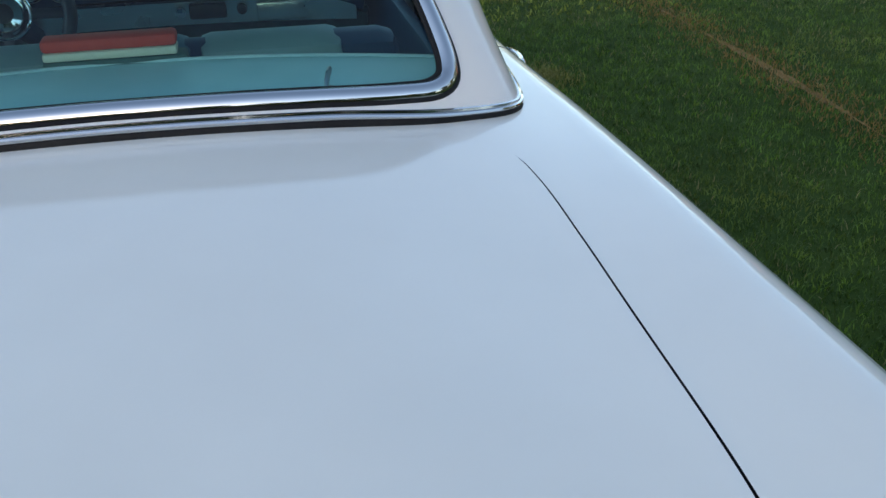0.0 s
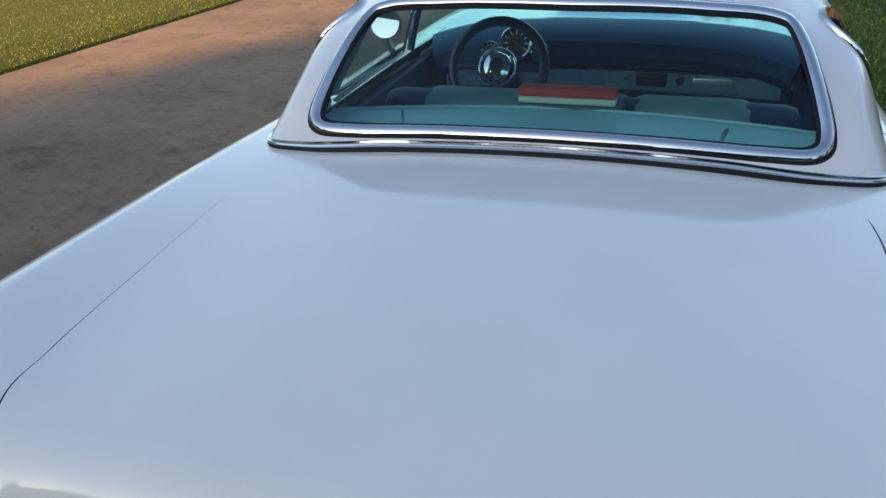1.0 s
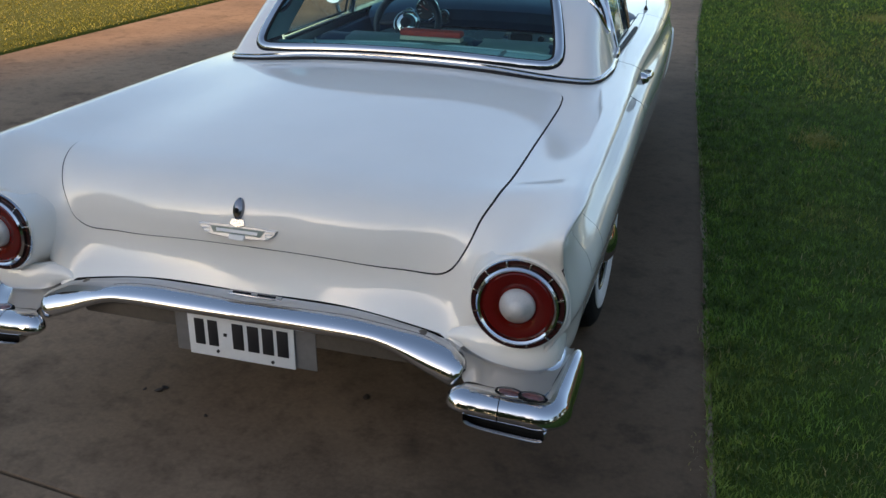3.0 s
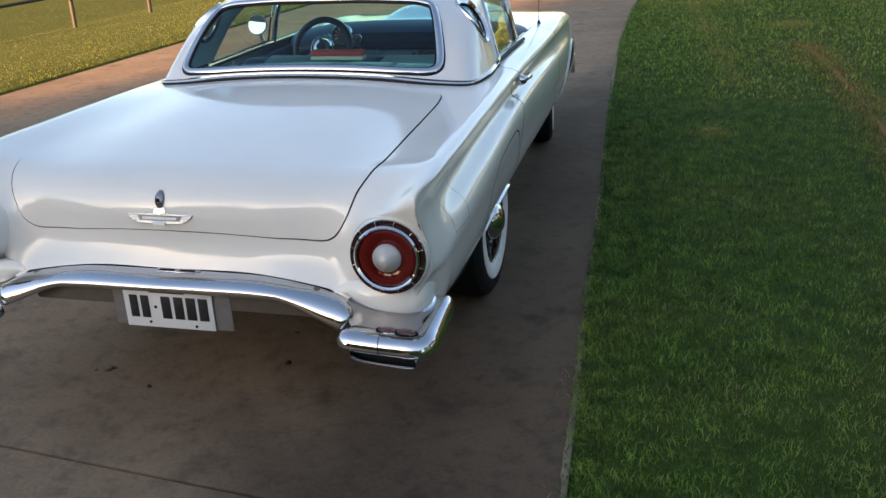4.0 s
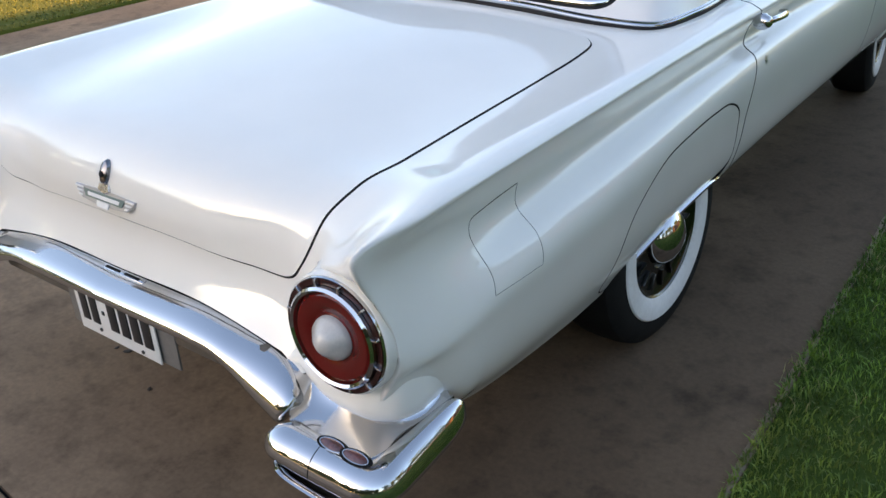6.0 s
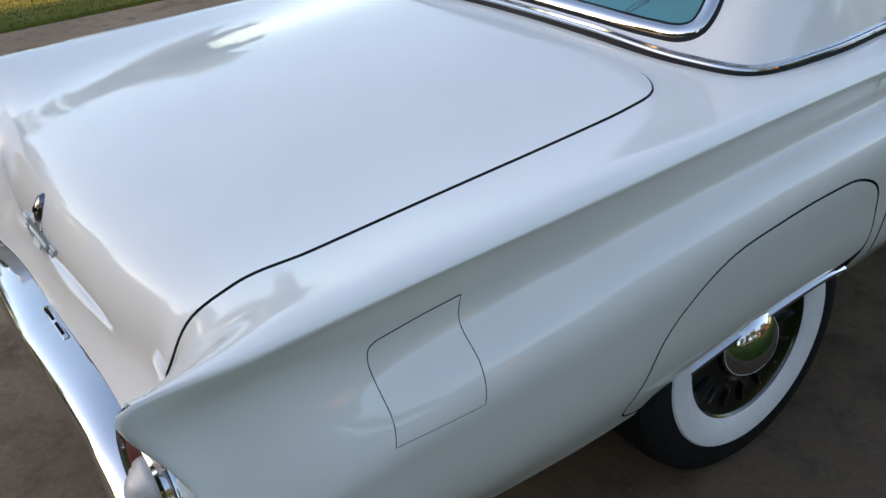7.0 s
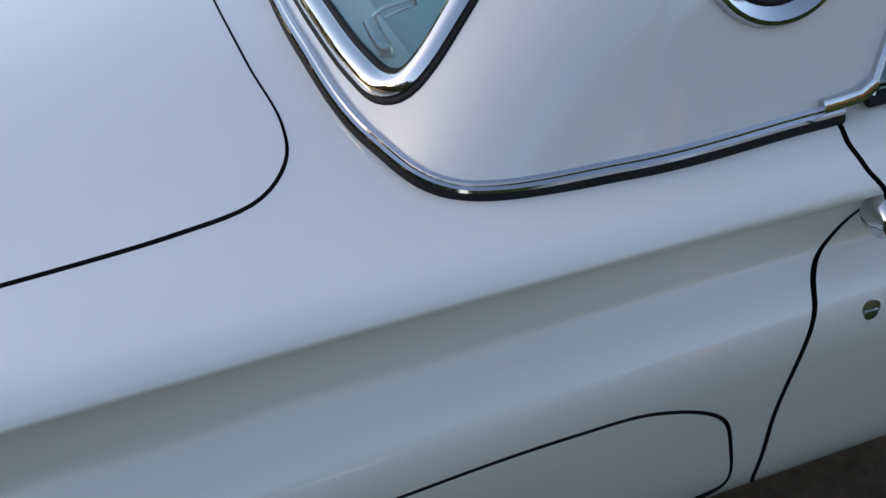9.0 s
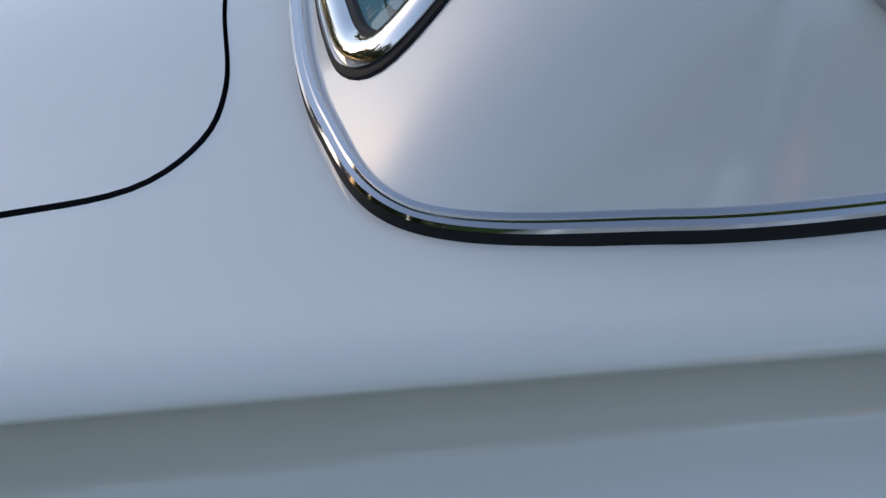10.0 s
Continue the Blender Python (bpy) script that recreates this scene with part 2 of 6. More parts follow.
DRY_GRASS = leaf_material("dry_grass", (0.20, 0.19, 0.08), (0.34, 0.31, 0.15), (0.30, 0.25, 0.10))
# Paler copy of GRASS: the far lawn's light is put into its colour.
FAR_GRASS = leaf_material("far_lawn_grass", (0.14, 0.21, 0.024), (0.28, 0.37, 0.055), (0.33, 0.34, 0.075))
STRAW = leaf_material("straw_green_grass", (0.16, 0.17, 0.04), (0.27, 0.26, 0.07), (0.27, 0.23, 0.06))
TRENCH_GRASS = leaf_material("dying_grass", (0.20, 0.13, 0.04), (0.34, 0.20, 0.07), (0.30, 0.16, 0.05))
BARE_EARTH = mottled(material("bare_earth", rough=0.95, spec=0.1), (0.12, 0.085, 0.035), (0.30, 0.185, 0.075), (3.0, 30.0), bump=0.6, depth=0.012)

# ---- mesh tools ----
from mathutils.geometry import delaunay_2d_cdt


def thing(name, label, category, at=(0, 0, 0), group="", kind=""):
    ob = new(name)
    ob.location = at
    return tagged(ob, label, category, group, kind)


def finish(name, mesh, mat, parent=None, label="", smooth=True):
    mesh.materials.append(mat)
    if smooth:
        mesh.polygons.foreach_set("use_smooth", [True] * len(mesh.polygons))
    ob = new(name, mesh)
    if parent:
        ob.parent = parent
        bpy_loc = parent.location if parent.parent is None else Vector((0, 0, 0))
        if parent.parent is None:
            ob.location = -Vector(bpy_loc)
    if label:
        ob["label"] = label
    return ob


def part(name, bm, mat, parent=None, label="", smooth=True):
    """One bmesh as one mesh object under a thing or a part; coordinates are the world's."""
    mesh = bpy.data.meshes.new(name)
    bmesh.ops.recalc_face_normals(bm, faces=bm.faces)
    bm.to_mesh(mesh)
    bm.free()
    ob = finish(name, mesh, mat, parent, label, smooth)
    if smooth:
        mesh.set_sharp_from_angle(angle=radians(38))
    return ob


def box(bm, centre, size, turn=None, bevel=0.0):
    """A box with rounded edges, added to bm."""
    made = bmesh.ops.create_cube(bm, size=1.0)["verts"]
    bmesh.ops.scale(bm, vec=size, verts=made)
    if bevel:
        edges = list({e for v in made for e in v.link_edges})
        made = list({v for f in bmesh.ops.bevel(bm, geom=edges, offset=bevel, segments=2, affect="EDGES", profile=0.5)["faces"] for v in f.verts}
                    | {v for v in made if v.is_valid})
    m = Matrix.Translation(centre) @ (turn.to_4x4() if turn else Matrix())
    bmesh.ops.transform(bm, matrix=m, verts=[v for v in made if v.is_valid])
    return bm


def lathe(bm, profile, centre, axis, segments=48, closed=False):
    """Turns (radius, along) pairs round an axis through centre."""
    q = Vector(axis).normalized().to_track_quat("Z", "Y").to_matrix()
    rings = []
    for r, h in profile:
        rings.append([bm.verts.new(Vector(centre) + q @ Vector((r * math.cos(a), r * math.sin(a), h)))
                      for a in (2 * math.pi * i / segments for i in range(segments))])
    pairs = list(zip(rings, rings[1:])) + ([(rings[-1], rings[0])] if closed else [])
    for a, b in pairs:
        for i in range(segments):
            bm.faces.new((a[i], a[(i + 1) % segments], b[(i + 1) % segments], b[i]))
    if not closed:
        for ring in (rings[0], rings[-1]):
            bm.faces.new(ring)
    return bm


def sweep(bm, path, profile, ups, closed=False):
    """Carries a closed profile of (side, up) pairs along a path; ups: the up direction at each point."""
    p = np.asarray(path, float)
    n = len(p)
    t = (np.roll(p, -1, 0) - np.roll(p, 1, 0)) if closed else np.gradient(p, axis=0)
    t /= np.linalg.norm(t, axis=1)[:, None]
    up = np.asarray(ups, float)
    up = up - (up * t).sum(1)[:, None] * t
    up /= np.linalg.norm(up, axis=1)[:, None]
    side = np.cross(t, up)
    rings = [[bm.verts.new(p[i] + side[i] * a + up[i] * b) for a, b in profile] for i in range(n)]
    k = len(profile)
    for i in range(n if closed else n - 1):
        a, b = rings[i], rings[(i + 1) % n]
        for j in range(k):
            bm.faces.new((a[j], a[(j + 1) % k], b[(j + 1) % k], b[j]))
    if not closed:
        bm.faces.new(rings[0])
        bm.faces.new(rings[-1])
    return bm


def oval(w, h, n=10, lift=0.0):
    return [(w * math.cos(2 * math.pi * i / n), lift + h * math.sin(2 * math.pi * i / n)) for i in range(n)]


def smooth_path(points, n, closed=False):
    """n points on a smooth curve through the given ones, evenly spaced."""
    p = np.asarray(points, float)
    if closed:
        p = np.vstack([p[-2:], p, p[:3]])
    d = np.r_[0, np.cumsum(np.sqrt(np.linalg.norm(np.diff(p, axis=0), axis=1)))]
    a, b = (d[2], d[-3]) if closed else (d[0], d[-1])
    fine = cubic(d, p, np.linspace(a, b, n * 8 + 1))
    s = np.r_[0, np.cumsum(np.linalg.norm(np.diff(fine, axis=0), axis=1))]
    at = np.linspace(0, s[-1], n + 1)[:-1] if closed else np.linspace(0, s[-1], n)
    return np.stack([np.interp(at, s, fine[:, k]) for k in range(p.shape[1])], axis=1)


def grown(loop, by):
    """A closed plane loop moved outwards by a distance."""
    p = np.asarray(loop, float)
    t = np.roll(p, -1, 0) - np.roll(p, 1, 0)
    t /= np.maximum(np.linalg.norm(t, axis=1), 1e-9)[:, None]
    area = 0.5 * np.sum(p[:, 0] * np.roll(p[:, 1], -1) - np.roll(p[:, 0], -1) * p[:, 1])
    return p + np.sign(area) * by * np.c_[t[:, 1], -t[:, 0]]


def within(points, loop):
    x, y = points[:, 0], points[:, 1]
    hit = np.zeros(len(points), bool)
    q = np.asarray(loop)
    for (ax, ay), (bx, by) in zip(q, np.roll(q, -1, 0)):
        cross = (ay > y) != (by > y)
        hit ^= cross & (x < (bx - ax) * (y - ay) / (by - ay + 1e-15) + ax)
    return hit


def near(points, loop, distance):
    q = np.asarray(loop)
    best = np.full(len(points), 1e9)
    for a, b in zip(q, np.roll(q, -1, 0)):
        ab = b - a
        s = np.clip(((points - a) @ ab) / max(ab @ ab, 1e-12), 0, 1)
        best = np.minimum(best, np.linalg.norm(points - a - s[:, None] * ab, axis=1))
    return best < distance


def sheet(name, surface, outer, holes=(), steps=(0.02, 0.02), sides=(1,), flange=0.012, edge_u0=True, lift=0.0):
    """A panel cut out of a surface: the outline and the holes are loops in its plane of parameters.
    Its edges are turned inwards by the flange. sides: 1 for the right half, -1 for its mirror image."""
    loops = [np.asarray(outer, float)] + [np.asarray(h, float) for h in holes]
    lo, hi = loops[0].min(0), loops[0].max(0)
    gu, gv = np.arange(lo[0], hi[0], steps[0]), np.arange(lo[1], hi[1], steps[1])
    g = np.stack(np.meshgrid(gu, gv, indexing="ij"), -1).reshape(-1, 2)
    keep = within(g, loops[0])
    for h in loops[1:]:
        keep &= ~within(g, h)
    for h in loops:
        keep &= ~near(g, h, 0.45 * min(steps))
    g = g[keep]
    verts, edges = [], []
    for h in loops:
        k = len(verts)
        verts += [Vector(p) for p in h]
        edges += [(k + i, k + (i + 1) % len(h)) for i in range(len(h))]
    verts += [Vector(p) for p in g]
    v2, _, faces, _, _, _ = delaunay_2d_cdt(verts, edges, [], 0, 1e-6)
    v2 = np.array([tuple(v) for v in v2])
    tri = np.array([f for f in faces if len(f) == 3])
    c = v2[tri].mean(1)
    good = within(c, loops[0])
    for h in loops[1:]:
        good &= ~within(c, h)
    tri = tri[good]
    used = np.unique(tri)
    back_ = np.full(len(v2), -1)
    back_[used] = np.arange(len(used))
    tri, uv = back_[tri], v2[used]
    pts, nor = surface(uv[:, 0], uv[:, 1]), normals_at(surface, uv[:, 0], uv[:, 1])
    a, b, c3 = pts[tri[:, 0]], pts[tri[:, 1]], pts[tri[:, 2]]
    flip = (np.cross(b - a, c3 - a) * nor[tri[:, 0]]).sum(1) < 0
    tri[flip] = tri[flip][:, ::-1]
    pts = pts + nor * lift
    if surface is body_at:
        # fair the reflections across the patches
        soft = nor * 2.0
        for du, dv in ((0.012, 0), (-0.012, 0), (0.026, 0), (-0.026, 0), (0.04, 0), (-0.04, 0), (0, 0.035), (0, -0.035), (0, 0.07), (0, -0.07)):
            uu, vv = uv[:, 0] + du, np.clip(uv[:, 1] + dv, 0.0, 4.76)
            soft = soft + normals_at(surface, np.minimum(uu, 1.57), vv)
        nor = soft / np.linalg.norm(soft, axis=1)[:, None]
    # edges with one face only are the panel's rim
    e = np.vstack([tri[:, [0, 1]], tri[:, [1, 2]], tri[:, [2, 0]]])
    key = np.sort(e, 1)
    _, inv, count = np.unique(key, axis=0, return_inverse=True, return_counts=True)
    rim = e[count[inv.ravel()] == 1]
    if edge_u0:
        rim = rim[~((np.abs(uv[rim[:, 0], 0]) < 1e-5) & (np.abs(uv[rim[:, 1], 0]) < 1e-5))]
    all_v, all_f, all_n, slot = [], [], [], []
    for side in sides:
        k = sum(len(x) for x in all_v)
        flipper = np.array([side, 1, 1])
        all_v.append(pts * flipper)
        all_n.append(nor * flipper)
        f = tri + k
        all_f.append(f if side > 0 else f[:, ::-1])
        slot.append(np.zeros(len(f), int))
        if flange and len(rim):
            k2 = k + len(pts)
            ra, rb = pts[rim[:, 0]], pts[rim[:, 1]]
            na, nb = nor[rim[:, 0]], nor[rim[:, 1]]
            out = np.cross(rb - ra, na)
            out /= np.maximum(np.linalg.norm(out, axis=1), 1e-9)[:, None]
            n = len(rim)
            quad = np.vstack([ra, rb, rb - nb * flange, ra - na * flange])
            all_v.append(quad * flipper)
            all_n.append(np.vstack([out] * 4) * flipper)
            i = np.arange(n) + k2
            t1, t2 = np.c_[i + n, i, i + 3 * n], np.c_[i + n, i + 3 * n, i + 2 * n]
            both = np.vstack([t1, t2])
            all_f.append(both if side > 0 else both[:, ::-1])
            slot.append(np.ones(len(both), int))
    v, f, n = np.vstack(all_v), np.vstack(all_f), np.vstack(all_n)
    mesh = bpy.data.meshes.new(name)
    mesh.from_pydata(v.tolist(), [], f.tolist())
    mesh.polygons.foreach_set("use_smooth", [True] * len(mesh.polygons))
    mesh.polygons.foreach_set("material_index", np.concatenate(slot).tolist())
    mesh.normals_split_custom_set_from_vertices(n.tolist())
    return mesh


def lay(name, surface, outer, mat, parent, label="", **more):
    mesh = sheet(name, surface, outer, **more)
    mesh.materials.append(mat)
    # Flange slot in black: the gap's shade is put into its colour.
    mesh.materials.append(RUBBER)
    ob = new(name, mesh)
    ob.parent = parent
    if label:
        ob["label"] = label
    return ob


def on(surface, uv, side=1, lift=0.0):
    """World points and normals of a line on a surface."""
    uv = np.asarray(uv, float)
    p, n = surface(uv[:, 0], uv[:, 1]), normals_at(surface, uv[:, 0], uv[:, 1])
    f = np.array([side, 1, 1])
    return (p + n * lift) * f, n * f


def find_uv(surface, target, axes, guess):
    """The parameters at which a surface has the two given coordinates."""
    uv = np.array(guess, float)
    for _ in range(25):
        p = surface(uv[:1], uv[1:])[0]
        j = np.c_[(surface(uv[:1] + 1e-4, uv[1:])[0] - p), (surface(uv[:1], uv[1:] + 1e-4)[0] - p)] / 1e-4
        uv = uv + np.clip(np.linalg.solve(j[list(axes)], np.array(target) - p[list(axes)]), -0.1, 0.1)
    return uv

# ---- body surface ----
def cubic(knots, rows, t):
    """Smooth curve through rows (n, ...) at knots, evaluated at t (m,)."""
    k = np.asarray(knots, float)
    p = np.asarray(rows, float)
    d = (p[1:] - p[:-1]) / (k[1:] - k[:-1]).reshape(-1, *[1] * (p.ndim - 1))
    h = (k[1:] - k[:-1]).reshape(-1, *[1] * (p.ndim - 1))
    m = np.empty_like(p)
    m[1:-1] = (d[:-1] * h[1:] + d[1:] * h[:-1]) / (h[1:] + h[:-1])
    m[0], m[-1] = d[0], d[-1]
    i = np.clip(np.searchsorted(k, t, side="right") - 1, 0, len(k) - 2)
    w = k[i + 1] - k[i]
    s = (t - k[i]) / w
    shape = (-1,) + (1,) * (p.ndim - 1)
    s, w = s.reshape(shape), w.reshape(shape)
    return ((2 * s**3 - 3 * s**2 + 1) * p[i] + (s**3 - 2 * s**2 + s) * w * m[i]
            + (3 * s**2 - 2 * s**3) * p[i + 1] + (s**3 - s**2) * w * m[i + 1])


# Flow lines of the half body, front to rear: x, y, z at the stations VK.
VK = [0.0, 0.7, 1.7, 2.7, 3.3, 3.8, 4.2, 4.37, 4.49, 4.6, 4.7, 4.77]
UK = [-0.3, 0.0, 0.3, 0.57, 0.70, 0.80, 0.86, 0.90, 0.95, 1.03, 1.11, 1.30, 1.45, 1.58]
YS = [3.3, 2.6, 1.6, 0.6, 0.0, -0.5, -0.9]


def line(xs, zs, tail):
    return [(x, y, z) for x, y, z in zip(xs, YS, zs)] + tail


centre = line([0, 0, 0, 0, 0, 0, 0], [0.8, 0.9, 0.95, 0.9685, 0.9585, 0.927, 0.8853], [(0, -1.05, 0.8619), (0, -1.13, 0.824), (0, -1.168, 0.74), (0, -1.165, 0.632), (0, -1.194, 0.559)])
inner = line([0.3, 0.3, 0.3, 0.3, 0.3, 0.3, 0.3], [0.8, 0.9, 0.945, 0.9605, 0.9505, 0.919, 0.8763], [(0.3, -1.04, 0.8539), (0.3, -1.12, 0.819), (0.3, -1.159, 0.735), (0.3, -1.158, 0.628), (0.3, -1.192, 0.558)])
lidside = line([0.55, 0.58, 0.6, 0.6, 0.6, 0.59, 0.58], [0.79, 0.89, 0.92, 0.9285, 0.9200, 0.889, 0.8590], [(0.57, -1.03, 0.8425), (0.565, -1.104, 0.8065), (0.56, -1.135, 0.73), (0.56, -1.150, 0.595), (0.555, -1.197, 0.523)])
gutter = line([0.58, 0.67, 0.71, 0.72, 0.71, 0.7, 0.69], [0.79, 0.89, 0.91, 0.9118, 0.9085, 0.8875, 0.8650], [(0.68, -1.035, 0.8525), (0.655, -1.118, 0.7952), (0.635, -1.160, 0.69), (0.64, -1.180, 0.57), (0.63, -1.194, 0.503)])
top = line([0.64, 0.735, 0.775, 0.785, 0.79, 0.79, 0.785], [0.79, 0.885, 0.9, 0.9011, 0.9015, 0.8940, 0.8805], [(0.78, -1.06, 0.8660), (0.765, -1.19, 0.7982), (0.7595, -1.224, 0.783), (0.77, -1.13, 0.7), (0.77, -1.10, 0.69)])
shoulder = line([0.70, 0.775, 0.815, 0.824, 0.845, 0.857, 0.864], [0.78, 0.875, 0.89, 0.893, 0.899, 0.899, 0.895], [(0.865, -1.08, 0.889), (0.860, -1.262, 0.856), (0.822, -1.223, 0.771), (0.79, -1.13, 0.7), (0.78, -1.1, 0.69)])
crest = line([0.72, 0.795, 0.836, 0.848, 0.870, 0.887, 0.898], [0.76, 0.85, 0.868, 0.873, 0.885, 0.885, 0.884], [(0.900, -1.1, 0.881), (0.886, -1.286, 0.868), (0.860, -1.223, 0.747), (0.8, -1.13, 0.69), (0.79, -1.1, 0.68)])
under = line([0.725, 0.795, 0.826, 0.826, 0.843, 0.856, 0.865], [0.72, 0.81, 0.842, 0.847, 0.857, 0.857, 0.856], [(0.866, -1.1, 0.836), (0.872, -1.235, 0.812), (0.880, -1.222, 0.720), (0.81, -1.13, 0.68), (0.8, -1.1, 0.67)])
hollow = line([0.73, 0.80, 0.829, 0.818, 0.820, 0.826, 0.838], [0.66, 0.75, 0.78, 0.788, 0.776, 0.761, 0.750], [(0.857, -1.08, 0.765), (0.866, -1.175, 0.742), (0.893, -1.214, 0.684), (0.82, -1.13, 0.66), (0.8, -1.1, 0.66)])
ridge = line([0.745, 0.815, 0.858, 0.87, 0.88, 0.886, 0.889], [0.58, 0.70, 0.75, 0.762, 0.744, 0.705, 0.672], [(0.889, -1.06, 0.65), (0.890, -1.16, 0.64), (0.894, -1.210, 0.638), (0.82, -1.13, 0.64), (0.80, -1.10, 0.64)])
flank = line([0.735, 0.805, 0.852, 0.865, 0.88, 0.893, 0.895], [0.45, 0.52, 0.55, 0.56, 0.56, 0.55, 0.55], [(0.892, -1.04, 0.55), (0.875, -1.15, 0.56), (0.862, -1.21, 0.565), (0.81, -1.14, 0.59), (0.79, -1.10, 0.61)])
lower = line([0.70, 0.77, 0.815, 0.835, 0.845, 0.86, 0.86], [0.37, 0.41, 0.43, 0.43, 0.42, 0.41, 0.41], [(0.866, -1.02, 0.435), (0.83, -1.13, 0.485), (0.815, -1.205, 0.50), (0.79, -1.14, 0.56), (0.77, -1.10, 0.60)])
sill = line([0.66, 0.72, 0.755, 0.78, 0.79, 0.80, 0.79], [0.30, 0.33, 0.35, 0.345, 0.31, 0.295, 0.315], [(0.81, -1.0, 0.37), (0.785, -1.10, 0.425), (0.745, -1.185, 0.487), (0.745, -1.13, 0.55), (0.75, -1.10, 0.59)])
mirrored = [(-x, y, z) for x, y, z in inner]
LINES = np.array([mirrored, centre, inner, lidside, gutter, top, shoulder, crest, under, hollow, ridge, flank, lower, sill])


def normals_at(fn, u, v, e=2e-3):
    du = fn(u + e, v) - fn(u - e, v)
    dv = fn(u, v + e) - fn(u, v - e)
    n = np.cross(dv, du) * (-1 if fn is top_at else 1)
    return n / np.maximum(np.linalg.norm(n, axis=1), 1e-9)[:, None]


# Flow lines of the hardtop, from its base up over the roof to the windscreen header.
HK = [0.0, 0.07, 0.40, 0.53, 0.95, 1.45]
AK = [-0.35, 0.0, 0.35, 0.60, 0.73, 0.92, 1.14, 1.34]
roof_lines = [
    [(0, -0.011, 0.971), (0, 0.031, 1.004), (0, 0.303, 1.2494), (0, 0.4518, 1.2946), (0, 0.95, 1.325), (0, 1.45, 1.29)],
    [(0.35, -0.004, 0.96), (0.335, 0.04, 0.998), (0.31, 0.311, 1.2421), (0.3, 0.4586, 1.2875), (0.27, 0.95, 1.32), (0.25, 1.45, 1.285)],
    [(0.603, 0.034, 0.934), (0.587, 0.071, 0.979), (0.507, 0.335, 1.2188), (0.47, 0.4726, 1.2693), (0.42, 0.95, 1.31), (0.4, 1.45, 1.275)],
    [(0.712, 0.084, 0.926), (0.688, 0.123, 0.979), (0.582, 0.365, 1.1891), (0.526, 0.508, 1.2545), (0.47, 0.95, 1.3), (0.45, 1.45, 1.27)],
    [(0.754, 0.274, 0.928), (0.733, 0.294, 0.988), (0.645, 0.424, 1.1694), (0.575, 0.5724, 1.2446), (0.51, 0.95, 1.287), (0.49, 1.45, 1.265)],
    [(0.748, 0.5, 0.93), (0.727, 0.505, 0.99), (0.65, 0.56, 1.16), (0.59, 0.68, 1.24), (0.545, 0.97, 1.275), (0.52, 1.45, 1.26)],
    [(0.74, 0.68, 0.93), (0.715, 0.71, 0.99), (0.645, 0.76, 1.15), (0.6, 0.84, 1.22), (0.57, 1.0, 1.258), (0.55, 1.45, 1.25)],
]
roof_lines = np.array([[(-x, y, z) for x, y, z in roof_lines[1]]] + roof_lines)


def grid_at(uk, vk, lines, u, v):
    u, v = np.atleast_1d(np.asarray(u, float)), np.atleast_1d(np.asarray(v, float))
    along = cubic(vk, lines.transpose(1, 0, 2), v)
    k = np.asarray(uk)
    h = (k[1:] - k[:-1])[None, :, None]
    d = (along[:, 1:] - along[:, :-1]) / h
    m = np.empty_like(along)
    m[:, 1:-1] = (d[:, :-1] * h[:, 1:] + d[:, 1:] * h[:, :-1]) / (h[:, 1:] + h[:, :-1])
    m[:, 0], m[:, -1] = d[:, 0], d[:, -1]
    i = np.clip(np.searchsorted(k, u, side="right") - 1, 0, len(k) - 2)
    w = (k[i + 1] - k[i])[:, None]
    s = ((u - k[i])[:, None]) / w
    n = np.arange(len(u))
    return ((2 * s**3 - 3 * s**2 + 1) * along[n, i] + (s**3 - 2 * s**2 + s) * w * m[n, i]
            + (3 * s**2 - 2 * s**3) * along[n, i + 1] + (s**3 - s**2) * w * m[n, i + 1])


def body_at(u, v):
    """Points of the right half of the body surface: u across, v front to rear."""
    return grid_at(UK, VK, LINES, u, v)


def top_at(u, v):
    """Points of the right half of the hardtop: u round its base, v upwards."""
    return grid_at(AK, HK, roof_lines, u, v)


# ---- ground, in large slabs and lawns, is further down; first the car ----
car = thing("car", "white classic two-seat car with white hardtop, parked on the concrete drive", "car")

# Outlines in the body's plane of parameters.
lid_half = [(0, 3.4030), (0.10, 3.4012), (0.1988, 3.3950), (0.3579, 3.3801), (0.4871, 3.3624), (0.5617, 3.3723), (0.6285, 3.4171), (0.6515, 3.5047), (0.6625, 3.7), (0.6680, 3.95), (0.6745, 4.2), (0.6745, 4.35), (0.6715, 4.4501), (0.6570, 4.5425), (0.6085, 4.6146), (0.5468, 4.6512), (0.4175, 4.6600), (0.2983, 4.6590), (0.1491, 4.6560), (0, 4.6545)]
lid_line = smooth_path(lid_half, 150)
skirt_loop = smooth_path([(1.3219, 3.6169), (1.2449, 3.5401), (1.2054, 3.4558), (1.1933, 3.3066), (1.1918, 3.147), (1.2005, 3.0417), (1.2459, 2.9506), (1.3223, 2.9228), (1.4335, 2.9105), (1.4794, 2.9391), (1.4646, 3.0142), (1.4694, 3.1843), (1.4896, 3.355), (1.5293, 3.5045), (1.5606, 3.6039), (1.5198, 3.6651), (1.4157, 3.6454)], 170, closed=True)
skirt_panel = smooth_path([(1.3219, 3.6169), (1.2449, 3.5401), (1.2054, 3.4558), (1.1933, 3.3066), (1.1918, 3.147), (1.2005, 3.0417), (1.2459, 2.9506), (1.3223, 2.9228), (1.4205, 2.9115), (1.4400, 2.9391), (1.4540, 3.0242), (1.4694, 3.1843), (1.4896, 3.355), (1.5293, 3.5045), (1.5606, 3.6039), (1.5198, 3.6651), (1.4157, 3.6454)], 170, closed=True)
